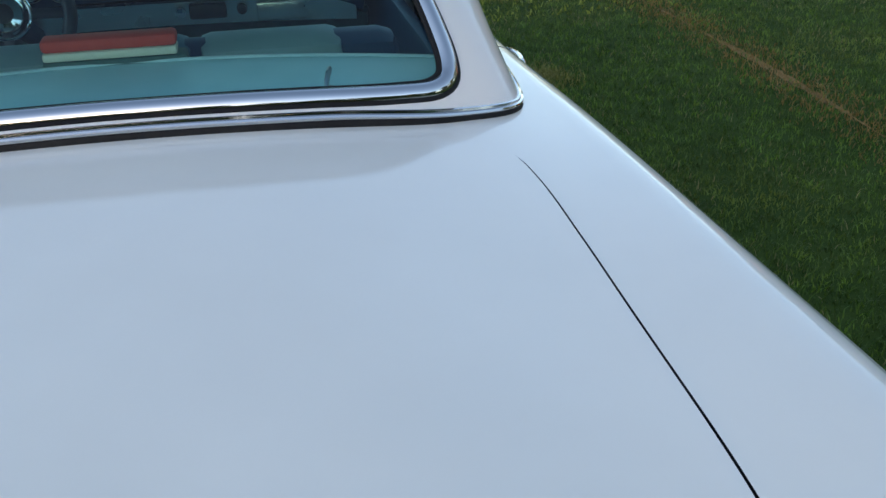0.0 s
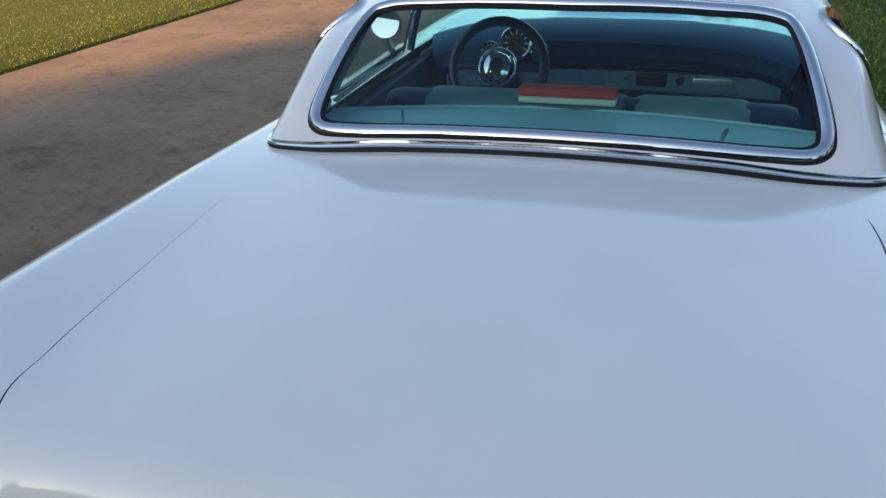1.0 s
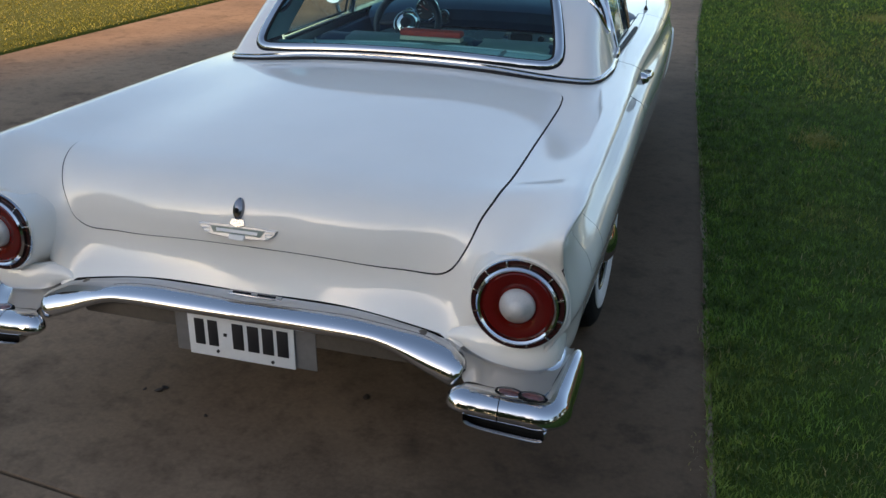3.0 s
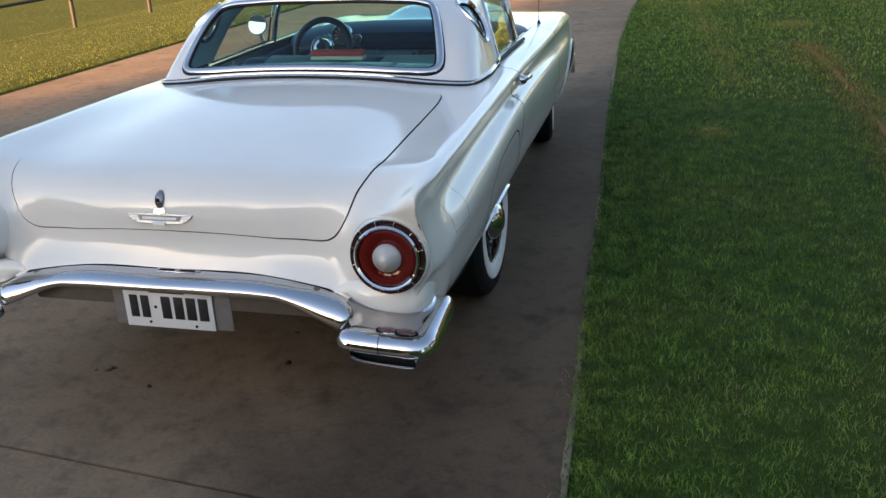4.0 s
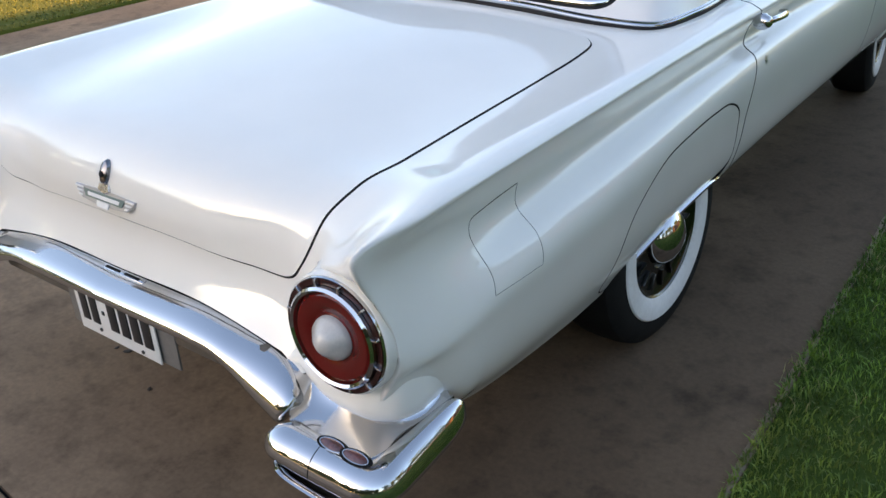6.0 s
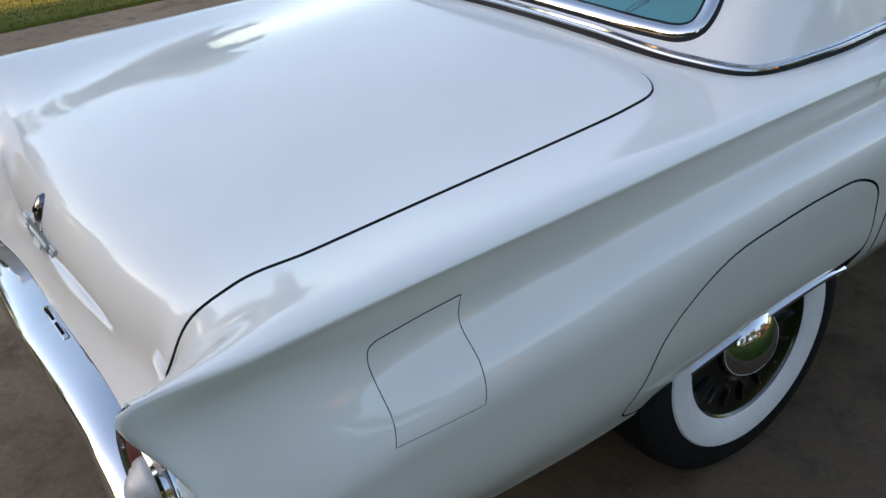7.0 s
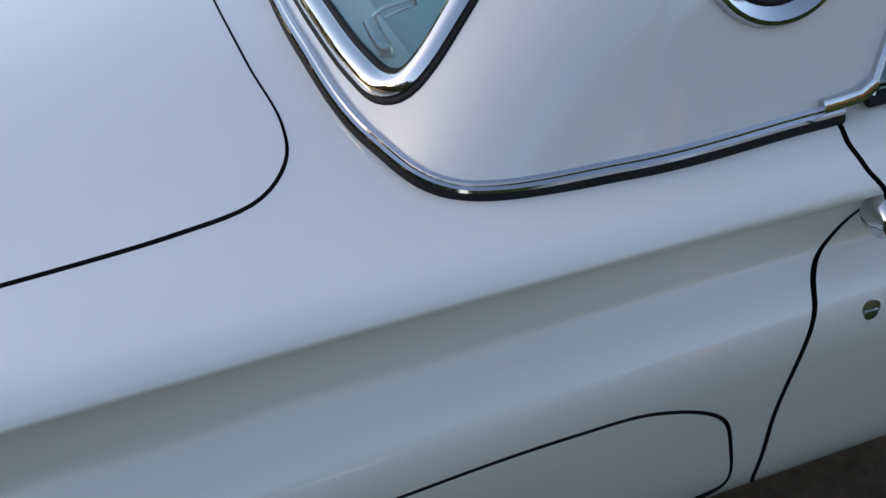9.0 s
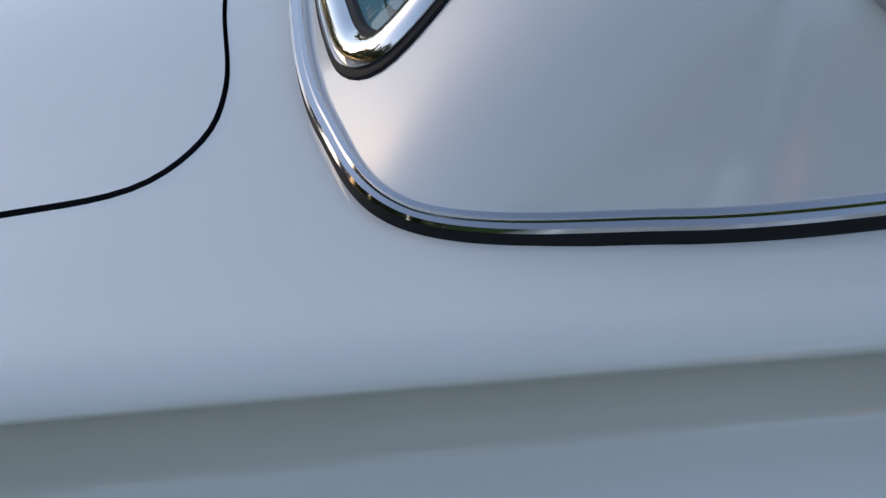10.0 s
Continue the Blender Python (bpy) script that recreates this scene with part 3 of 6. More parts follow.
fuel_loop = np.vstack([smooth_path(q, n)[:-1] for q, n in (
    ([(1.0092, 4.1962), (1.0047, 4.115), (1.0031, 4.0379)], 24),
    ([(1.0031, 4.0379), (1.0386, 4.0422), (1.0823, 4.0418), (1.1447, 4.0436), (1.1989, 4.0491)], 30),
    ([(1.1989, 4.0491), (1.1851, 4.1382), (1.1662, 4.2229)], 24),
    ([(1.1662, 4.2229), (1.1173, 4.2139), (1.072, 4.2137), (1.0292, 4.2138), (1.0147, 4.2093), (1.0092, 4.1962)], 34))])
door_back = smooth_path([(0.685, 2.752), (0.7496, 2.7568), (0.8091, 2.7691), (0.8639, 2.7732), (0.8898, 2.7651), (0.9472, 2.7507), (0.9989, 2.7815), (1.0871, 2.837), (1.1316, 2.8485), (1.2275, 2.87),
                         (1.3497, 2.8681), (1.4407, 2.8598), (1.4931, 2.8445)], 90)
door_loop = np.vstack([door_back, [(1.495, v) for v in np.linspace(2.80, 1.62, 40)], [(u, 1.55 + 0.02 * math.sin(u * 6)) for u in np.linspace(1.48, 0.70, 30)],
                       [(0.685, v) for v in np.linspace(1.56, 2.73, 50)]])
cockpit = np.vstack([[(0.0, 3.19), (0.30, 3.185), (0.55, 3.16), (0.64, 3.10)], [(0.672, v) for v in np.linspace(3.0, 1.75, 40)], [(0.55, 1.62), (0.30, 1.57), (0.0, 1.56)]])
wheel_front = Vector((0.0, 2.60, 0.335))


def arch(y, z, r):
    out = []
    for a in np.linspace(math.pi, 0, 30):
        py, pz = y + r * math.cos(a), z + r * math.sin(a)
        out.append(find_uv(body_at, (py, pz), (1, 2), (1.4, 3.3 - py)))
    out = np.array(out)
    return np.vstack([out, [(1.62, out[-1, 1]), (1.62, out[0, 1])]])


arch_front = arch(wheel_front.y, 0.36, 0.335)
GAP = 0.0036


def open_grown(line, by):
    """An open outline from the centre line and back to it, moved outwards."""
    t = np.gradient(line, axis=0)
    t /= np.linalg.norm(t, axis=1)[:, None]
    n = np.c_[-t[:, 1], t[:, 0]]
    if n[len(n) // 2, 0] < 0:
        n = -n
    out = line + by * n
    out[0, 0], out[-1, 0] = line[0, 0], line[-1, 0]
    return out


front_share = np.clip((3.46 - lid_line[:, 1]) / 0.06, 0, 1)[:, None]
rear_share = np.clip((lid_line[:, 1] - 4.55) / 0.06, 0, 1)[:, None]
gap_here = GAP * (1 - 0.35 * front_share) * (1 - 0.35 * rear_share)
lid_in, lid_out = open_grown(lid_line, -0.5 * gap_here), open_grown(lid_line, 1.2 * gap_here)
lid_out_left = open_grown(lid_line, 0.9 * gap_here)
lid_hole = np.vstack([lid_out, [(-0.02, lid_out[-1, 1]), (-0.02, lid_out[0, 1])]])
lid_hole_left = np.vstack([lid_out_left, [(-0.02, lid_out_left[-1, 1]), (-0.02, lid_out_left[0, 1])]])
skirt_hole = np.vstack([grown(skirt_loop, GAP * 1.0)])
below_skirt = np.array([(1.62, 3.60), (1.555, 3.60), (1.53, 3.50), (1.49, 3.35), (1.47, 3.18), (1.465, 3.01), (1.475, 2.925), (1.62, 2.925)])
# The rear half (fine) and the front half (coarse) of the body shell.
SPLIT = 2.55
rear_outer = np.array([(u, SPLIT) for u in np.linspace(0.0, 1.58, 80)] + [(1.58, v) for v in np.linspace(SPLIT + 0.02, 4.77, 112)]
                      + [(u, 4.77) for u in np.linspace(1.56, 0.0, 80)] + [(0.0, v) for v in np.linspace(4.75, SPLIT + 0.02, 110)])
front_outer = np.array([(u, 0.0) for u in np.linspace(0.0, 1.58, 40)] + [(1.58, v) for v in np.linspace(0.04, SPLIT, 60)]
                       + [(u, SPLIT) for u in np.linspace(1.56, 0.0, 79)] + [(0.0, v) for v in np.linspace(SPLIT - 0.04, 0.04, 60)])
rear_mesh_right = dict(holes=(lid_hole, skirt_hole, below_skirt, grown(fuel_loop, 0.0013), grown(door_loop, GAP * 1.35), cockpit))
lay("rear_body", body_at, rear_outer, PAINT, car, "white enamel rear quarters and tail panel", steps=(0.016, 0.022), sides=(1,), **rear_mesh_right)
lay("rear_body", body_at, rear_outer, PAINT, car, "white enamel rear quarters and tail panel", steps=(0.02, 0.03), sides=(-1,),
    holes=(lid_hole_left, skirt_hole, below_skirt, grown(door_loop, GAP), cockpit))
lay("front_body", body_at, front_outer, PAINT, car, "white enamel bonnet and front wings", steps=(0.03, 0.05), sides=(1, -1), holes=(grown(door_loop, GAP), cockpit, arch_front))
lay("boot_lid", body_at, np.vstack([lid_in, [(0.0, v) for v in np.linspace(lid_in[-1, 1] - 0.015, lid_in[0, 1] + 0.015, 90)]]), PAINT, car,
    "white enamel boot lid, closed", steps=(0.016, 0.022), sides=(1, -1), flange=0.016, lift=0.0028)
for side in (1, -1):
    lay("wheel_skirt", body_at, grown(skirt_panel, -GAP * 0.5), PAINT, car, "white rear wheel skirt", steps=(0.016, 0.016), sides=(side,))
lay("fuel_door", body_at, grown(fuel_loop, -0.0004), PAINT, car, "white fuel filler flap", steps=(0.014, 0.014), sides=(1,), flange=0.006)
doors = {side: lay("door", body_at, grown(door_loop, -GAP * 0.6), PAINT, car, "white enamel door, closed", steps=(0.0145, 0.026), sides=(side,)) for side in (1, -1)}

# Black strips that put shade under the panel gaps, and the underside.
def backing(line, side, parent, width=0.02, drop=0.013, closed=True):
    p, n = on(body_at, line, side, -drop)
    bm = sweep(bmesh.new(), p, [(-width, -0.002), (width, -0.002), (width, 0.001), (-width, 0.001)], n, closed)
    return part("gap_shade_strip", bm, DARK, parent, "black strip set under the panel gap to stand for its shade", smooth=False)


for side in (1, -1):
    backing(lid_line, side, car, closed=False)
    backing(skirt_loop, side, car)
    backing(door_back, side, car, 0.008, 0.012, closed=False)
backing(fuel_loop, 1, car, 0.012, 0.008)
bm = bmesh.new()
box(bm, (0, 1.25, 0.33), (1.38, 3.6, 0.10), bevel=0.02)
box(bm, (0, -0.25, 0.44), (1.25, 0.76, 0.10), bevel=0.02)
part("underbody", bm, DARK, car, "black underside")
bm = bmesh.new()
box(bm, (0, 3.25, 0.60), (1.36, 0.05, 0.36), bevel=0.02)
part("front_panel", bm, DARK, car, "dark front end panel")
bm = bmesh.new()
box(bm, (0, -1.205, 0.478), (1.06, 0.035, 0.10), bevel=0.012)
part("rear_valance", bm, mottled(material("grey_underpaint", rough=0.6), (0.085, 0.070, 0.056), (0.15, 0.125, 0.10)), car, "grey painted valance below the bumper")

# Hardtop.
win_half = smooth_path([(0.0, 0.051), (0.25, 0.049), (0.40, 0.048), (0.503, 0.053), (0.570, 0.059), (0.606, 0.079), (0.622, 0.115), (0.628, 0.175), (0.627, 0.25), (0.620, 0.33), (0.60, 0.386), (0.545, 0.402), (0.35, 0.402), (0.0, 0.398)], 130)
win_half[0, 0] = win_half[-1, 0] = 0.0
PORT = (0.475, 1.125, 0.086)
port_uv = np.array([find_uv(top_at, (PORT[0] + PORT[2] * math.cos(a), PORT[1] + PORT[2] * math.sin(a)), (1, 2), (1.1, 0.27)) for a in np.linspace(0, 2 * math.pi, 49)[:-1]])
front_edge = smooth_path([(1.228, 0.0), (1.242, 0.06), (1.272, 0.165), (1.30, 0.30), (1.322, 0.40), (1.338, 0.50), (1.34, 0.60)], 40)
top_outer = np.vstack([[(u, 0.0) for u in np.linspace(0.0, 1.21, 90)], front_edge, [(1.34, v) for v in np.linspace(0.64, 1.45, 40)],
                       [(u, 1.45) for u in np.linspace(1.32, 0.0, 60)], [(0.0, v) for v in np.linspace(1.42, 0.02, 90)]])
win_hole = np.vstack([win_half, [(-0.02, 0.398), (-0.02, 0.051)]])
top_shell = lay("hardtop", top_at, top_outer, TOP_PAINT, car, "white enamel removable hardtop", steps=(0.018, 0.016), sides=(1, -1), holes=(win_hole, port_uv), flange=0.02)
lay("headliner", top_at, top_outer, PALE_VINYL, top_shell, "pale inner lining", steps=(0.04, 0.04), sides=(1, -1), holes=(grown(win_hole, 0.0), port_uv), flange=0.0, lift=-0.018)


def both_sides(surface, line, lift=0.0):
    p, n = on(surface, line, 1, lift)
    return np.vstack([p, p[::-1][1:-1] * [-1, 1, 1]]), np.vstack([n, n[::-1][1:-1] * [-1, 1, 1]])


# Rear window: rubber seal, chrome frame, pane.
p, n = both_sides(top_at, win_half, 0.001)
window = part("rear_window_frame", sweep(bmesh.new(), p, [(-0.016, -0.006), (-0.0165, 0.003), (-0.012, 0.009), (-0.003, 0.0115), (0.007, 0.010), (0.013, 0.005), (0.014, -0.006)], n, True),
              CHROME, top_shell, "polished chrome rear window frame")
p, n = both_sides(top_at, open_grown(win_half, 0.017), 0.0)
part("outer_seal", sweep(bmesh.new(), p, oval(0.006, 0.004, 8), n, True), RUBBER, top_shell, "black rubber seal")
p, n = both_sides(top_at, open_grown(win_half, -0.017), -0.003)
part("inner_seal", sweep(bmesh.new(), p, oval(0.010, 0.006, 8), n, True), RUBBER, top_shell, "black rubber seal")
pane = lay("rear_window", top_at, np.vstack([win_half, [(0.0, v) for v in np.linspace(0.385, 0.07, 24)]]), GREEN_GLASS, top_shell, "green tinted curved rear window", steps=(0.03, 0.03), sides=(1, -1), flange=0.0, lift=-0.006)
pane.visible_shadow = False

# Chrome base moulding with its rubber, round the back and along both sides.
base = smooth_path([(0.0, 0.0), (0.35, 0.0), (0.60, 0.0), (0.73, 0.0), (0.92, 0.0), (1.10, 0.0), (1.19, 0.0)], 120)
p, n = on(top_at, base, 1)
run = np.vstack([p[::-1] * [-1, 1, 1], p[1:]])
nrm = np.vstack([n[::-1] * [-1, 1, 1], n[1:]])
side_drop = np.zeros_like(run)
side_drop[:, 2] = -0.0085 * np.clip((run[:, 1] - 0.0) / 0.10, 0, 1)
part("base_moulding", sweep(bmesh.new(), run + nrm * (0.004 - 0.0015 * np.clip((run[:, 1:2] - 0.06) / 0.15, 0, 1)) + side_drop, [(-0.009, -0.004), (-0.0085, 0.004), (-0.005, 0.0065), (-0.0015, 0.004), (0.0025, 0.0065), (0.006, 0.0055), (0.008, 0.0), (0.0075, -0.005)], nrm),
     CHROME, top_shell, "chrome moulding round the foot of the hardtop")
low = run - nrm * 0.001
low[:, 2] -= 0.014
swell = np.array([noise.noise(Vector((q[0] * 6.0, q[1] * 6.0, 3.1))) for q in low])
side_part = np.clip((run[:, 1] - 0.03) / 0.15, 0, 1)
low[:, 2] -= 0.005 * side_part + 0.005 * swell * side_part
part("base_rubber", sweep(bmesh.new(), low, oval(0.0115, 0.0145, 10), np.tile((0, 0, 1), (len(low), 1))), RUBBER, top_shell, "black rubber weather strip")

# Portholes.
for side in (1, -1):
    p, n = on(top_at, port_uv, side, 0.0)
    ring = part("porthole_frame", sweep(bmesh.new(), p, [(side * a, b) for a, b in ((-0.020, -0.014), (-0.020, -0.006), (-0.017, -0.004), (-0.014, -0.006), (0.004, 0.007), (0.009, 0.010), (0.014, 0.008), (0.017, 0.002), (0.017, -0.006))], n, True), CHROME, top_shell, "round chrome porthole frame with a broad bevel")
    inner_loop = grown(port_uv, -0.016)
    p, n = on(top_at, inner_loop, side, -0.004)
    part("porthole_seal", sweep(bmesh.new(), p, oval(0.006, 0.005, 8), n, True), RUBBER, top_shell, "black rubber seal")
    g = lay("porthole_glass", top_at, port_uv, PORT_GLASS, top_shell, "round porthole pane", steps=(0.03, 0.03), sides=(side,), flange=0.0, lift=-0.01)
    g.visible_shadow = False
    # upright chrome strip along the front edge of the hardtop, and the foot below it
    p, n = on(top_at, front_edge[:33], side, 0.004)
    part("pillar_moulding", sweep(bmesh.new(), p, [(-0.005, -0.006), (-0.0045, 0.003), (0.0, 0.005), (0.0045, 0.003), (0.005, -0.006)], n), CHROME, top_shell, "chrome strip on the pillar edge")
    foot = np.array([(0.752, 0.515, 0.932), (0.751, 0.54, 0.933), (0.750, 0.565, 0.935), (0.746, 0.585, 0.945)]) * [side, 1, 1]
    part("moulding_end", sweep(bmesh.new(), foot, oval(0.010, 0.008, 8), np.tile((side, 0, 0.4), (4, 1))), CHROME, top_shell, "chrome end cap of the moulding")

# Side windows: glass, lower rail, front post of the windscreen.
for side in (1, -1):
    quad = np.array([(0.735, 0.60, 0.925), (0.655, 0.78, 1.17), (0.615, 1.27, 1.22), (0.695, 1.235, 0.925)]) * [side, 1, 1]
    bm = bmesh.new()
    bm.faces.new([bm.verts.new(q) for q in quad])
    geom = bmesh.ops.extrude_face_region(bm, geom=bm.faces[:])
    bmesh.ops.translate(bm, vec=(-0.005 * side, 0, 0), verts=[v for v in geom["geom"] if isinstance(v, bmesh.types.BMVert)])
    part("side_window", bm, CLEAR_GLASS, car, "clear side window, wound up", smooth=False)
    rail = np.array([(0.738, y, 0.920) for y in np.linspace(0.585, 1.27, 20)]) * [side, 1, 1]
    part("window_rail", sweep(bmesh.new(), rail, [(-0.009, -0.006), (-0.008, 0.003), (0.0, 0.005), (0.008, 0.003), (0.009, -0.006)], np.tile((0.2 * side, 0, 1), (20, 1))), RUBBER, doors[side], "black rubber window seal")
    post = smooth_path(np.array([(0.70, 1.255, 0.92), (0.663, 1.255, 1.07), (0.612, 1.30, 1.235)]) * [side, 1, 1], 12)
    part("windscreen_post", sweep(bmesh.new(), post, oval(0.014, 0.018, 10), np.tile((0, 1, 0.1), (12, 1))), CHROME, car, "chrome windscreen post")
    vent = smooth_path(np.array([(0.708, 1.195, 0.925), (0.668, 1.20, 1.08), (0.622, 1.235, 1.218)]) * [side, 1, 1], 10)
    part("vent_post", sweep(bmesh.new(), vent, oval(0.006, 0.007, 8), np.tile((0, 1, 0.1), (10, 1))), CHROME, car, "slim chrome vent window post")
def screen_at(x, z):
    """The wrap-round windscreen: raked in the middle, upright where it meets the posts."""
    w = (abs(x) / (0.70 - 0.27 * (z - 0.92))) ** 4
    return (1 - w) * (1.86 - 0.35 * x * x - (z - 0.93) * 0.9) + w * (1.255 + 0.12 * (z - 0.92))


screen = np.array([(x, screen_at(x, z), z) for z in np.linspace(0.90, 1.25, 8) for x in np.linspace(-0.70 + (z - 0.92) * 0.27, 0.70 - (z - 0.92) * 0.27, 31)])
bm = bmesh.new()
vs = [bm.verts.new(q) for q in screen]
for i in range(7):
    for j in range(30):
        bm.faces.new((vs[i * 31 + j], vs[i * 31 + j + 1], vs[i * 31 + j + 32], vs[i * 31 + j + 31]))
part("windscreen", bm, GREEN_GLASS, car, "curved tinted windscreen")
header_bar = np.array([(x, screen_at(x, 1.25), 1.262 - 0.06 * x * x) for x in np.linspace(-0.61, 0.61, 24)])
part("windscreen_header", sweep(bmesh.new(), header_bar, oval(0.03, 0.016, 10), np.tile((0, 0, 1), (24, 1))), CHROME, car, "chrome windscreen header")

# Door handles and locks.
for side in (1, -1):
    m = np.array([side, 1, 1])
    grip = smooth_path(np.array([(0.850, 0.547, 0.842), (0.876, 0.557, 0.845), (0.885, 0.60, 0.845), (0.882, 0.66, 0.842), (0.864, 0.70, 0.838), (0.846, 0.705, 0.836)]) * m, 24)
    bm = sweep(bmesh.new(), grip, oval(0.010, 0.007, 10), np.tile((side, 0, 0.3), (24, 1)))
    handle = part("door_handle", bm, CHROME, doors[side], "chrome door handle")
    bm = lathe(bmesh.new(), [(0.023, -0.006), (0.026, 0.004), (0.024, 0.022), (0.019, 0.028), (0.018, 0.034), (0.012, 0.040), (0.004, 0.042)], (0.842 * side, 0.547, 0.840), (side, -0.25, 0.1), 24)
    part("push_button", bm, CHROME, doors[side], "round chrome push button")
    bm = lathe(bmesh.new(), [(0.016, -0.01), (0.017, 0.004), (0.014, 0.008), (0.004, 0.010)], (0.874 * side, 0.525, 0.732), (side, 0, 0.15), 20)
    box(bm, (0.8835 * side, 0.525, 0.733), (0.004, 0.018, 0.005), bevel=0.0015)
    part("door_lock", bm, DULL, doors[side], "small oval chrome door lock")

# Bright strip along the lower edge of each wheel skirt.
for side in (1, -1):
    edge = smooth_path([(1.540, 3.515), (1.498, 3.35), (1.475, 3.18), (1.470, 3.02), (1.488, 2.95)], 60)
    p, n = on(body_at, edge, side, 0.002)
    part("skirt_moulding", sweep(bmesh.new(), p, [(-0.009, -0.004), (-0.008, 0.005), (0.0, 0.008), (0.008, 0.005), (0.009, -0.004)], n), CHROME, car, "slim bright moulding on the skirt edge")


# Tail lamps.
RING_RED = mottled(material("dark_red_ring", rough=0.25), (0.02, 0.005, 0.005), (0.045, 0.01, 0.008))
def tail_lamp(side):
    c, ax = Vector((0.772 * side, -1.236, 0.659)), (0.03 * side, -1, 0.03)
    lamp = part("tail_lamp", lathe(bmesh.new(), [(0.1195, -0.03), (0.1195, 0.004), (0.1175, 0.008), (0.115, 0.004), (0.10, 0.0), (0.09, -0.03)], c, ax, 64, True), CHROME, car, "round tail lamp with chrome surround")
    collar = lathe(bmesh.new(), [(0.1185, -0.01), (0.119, 0.002), (0.1205, 0.003), (0.1225, 0.001), (0.1235, -0.006), (0.1245, -0.022), (0.128, -0.045), (0.138, -0.075), (0.160, -0.11), (0.145, -0.11), (0.118, -0.045)], c, ax, 72, True)
    for v in collar.verts:
        if v.co.y > -1.205:
            v.co.x, v.co.z = side * min(abs(v.co.x), 0.845), min(v.co.z, 0.765)
    part("lamp_collar", collar, PAINT, lamp, "white rounded collar of the lamp housing")
    part("dark_ring", lathe(bmesh.new(), [(0.1165, 0.002), (0.1155, 0.0095), (0.105, 0.0095), (0.1035, 0.002)], c, ax, 64, True), RING_RED, lamp, "dark maroon groove of the surround")
    part("inner_ring", lathe(bmesh.new(), [(0.104, 0.004), (0.103, 0.018), (0.098, 0.023), (0.093, 0.019), (0.090, 0.004)], c, ax, 64, True), CHROME, lamp, "polished chrome lamp ring")
    part("red_lens", lathe(bmesh.new(), [(0.0925, 0.010), (0.085, 0.016), (0.07, 0.016), (0.055, 0.012), (0.047, 0.008), (0.03, 0.006), (0.02, 0.0)], c, ax, 64), RED_LENS, lamp, "glossy red glass lens")
    part("centre_lens", lathe(bmesh.new(), [(0.045, 0.004), (0.0445, 0.016), (0.041, 0.024), (0.036, 0.027), (0.034, 0.031), (0.027, 0.036), (0.025, 0.040), (0.016, 0.046), (0.007, 0.050), (0.002, 0.051)], c, ax, 48), CLEAR_LENS, lamp, "frosted white cone lens")
    for i in range(12):
        a = 2 * math.pi * (i + 0.5) / 12
        bm = bmesh.new()
        box(bm, c + Vector((0.110 * math.cos(a), -0.009, 0.110 * math.sin(a))), (0.014, 0.010, 0.0045), Matrix.Rotation(-a, 3, "Y"), 0.0015)
        part("ring_stud", bm, CHROME, lamp)
    return lamp


for side in (1, -1):
    tail_lamp(side)

# Rear bumper: centre bar that drops at its ends, exhaust pods and corner wings.
def quarter_bar():
    """A bar with a quarter-round face: rows of upper and lower edge points from the middle outwards."""
    upper = smooth_path([(-0.02, -1.182, 0.557), (0.15, -1.181, 0.5585), (0.30, -1.180, 0.556), (0.40, -1.182, 0.5465), (0.45, -1.185, 0.539), (0.50, -1.189, 0.531), (0.555, -1.198, 0.518), (0.60, -1.217, 0.503), (0.632, -1.236, 0.487)], 56)
    lower = smooth_path([(-0.02, -1.278, 0.519), (0.20, -1.274, 0.515), (0.34, -1.270, 0.512), (0.395, -1.269, 0.509), (0.44, -1.272, 0.499), (0.49, -1.276, 0.480), (0.545, -1.282, 0.457), (0.612, -1.288, 0.432)], 56)
    tilts = list(np.linspace(7, 87, 14))
    steps = [0.08] * 14
    walk_out = np.r_[0, np.cumsum([q * math.cos(radians(a)) for a, q in zip(tilts, steps)])]
    walk_down = np.r_[0, np.cumsum([q * math.sin(radians(a)) for a, q in zip(tilts, steps)])]
    walk_out, walk_down = walk_out / walk_out[-1], walk_down / walk_down[-1]
    bm = bmesh.new()
    sections = []
    for a, b in list(zip(upper, lower)):
        d = b - a
        ring = []
        for out, down in zip(walk_out, walk_down):
            ring.append((a[0] + d[0] * down, a[1] + d[1] * out, a[2] + d[2] * down))
        ring.append((b[0], b[1] + 0.001, b[2] - 0.006))
        ring.append((b[0], b[1] + 0.006, b[2] - 0.011))
        ring.append((b[0], b[1] + 0.020, b[2] - 0.012))
        ring.append((a[0], a[1] + 0.016, b[2] * 0.6 + a[2] * 0.4))
        ring.append((a[0], a[1] + 0.010, a[2] - 0.008))
        ring.append((a[0], a[1] + 0.004, a[2] - 0.001))
        sections.append(ring)
    # rounded outer end
    last = np.array(sections[-1])
    heart = last.mean(0)
    for out, share in ((0.007, 0.93), (0.013, 0.76), (0.016, 0.45)):
        sections.append([tuple(q) for q in heart + (last - heart) * share + np.array((out, 0.0, -0.3 * out))])
    sections = [[(-x, y, z) for x, y, z in ring] for ring in sections[:1:-1]] + sections[1:]
    rows = [[bm.verts.new(q) for q in ring] for ring in sections]
    n = len(rows[0])
    for a, b in zip(rows, rows[1:]):
        for k in range(n):
            bm.faces.new((a[k], a[(k + 1) % n], b[(k + 1) % n], b[k]))
    bm.faces.new(rows[0])
    bm.faces.new(rows[-1])
    return bm


bumper = part("rear_bumper", quarter_bar(), CHROME, car, "polished chrome rear bumper")


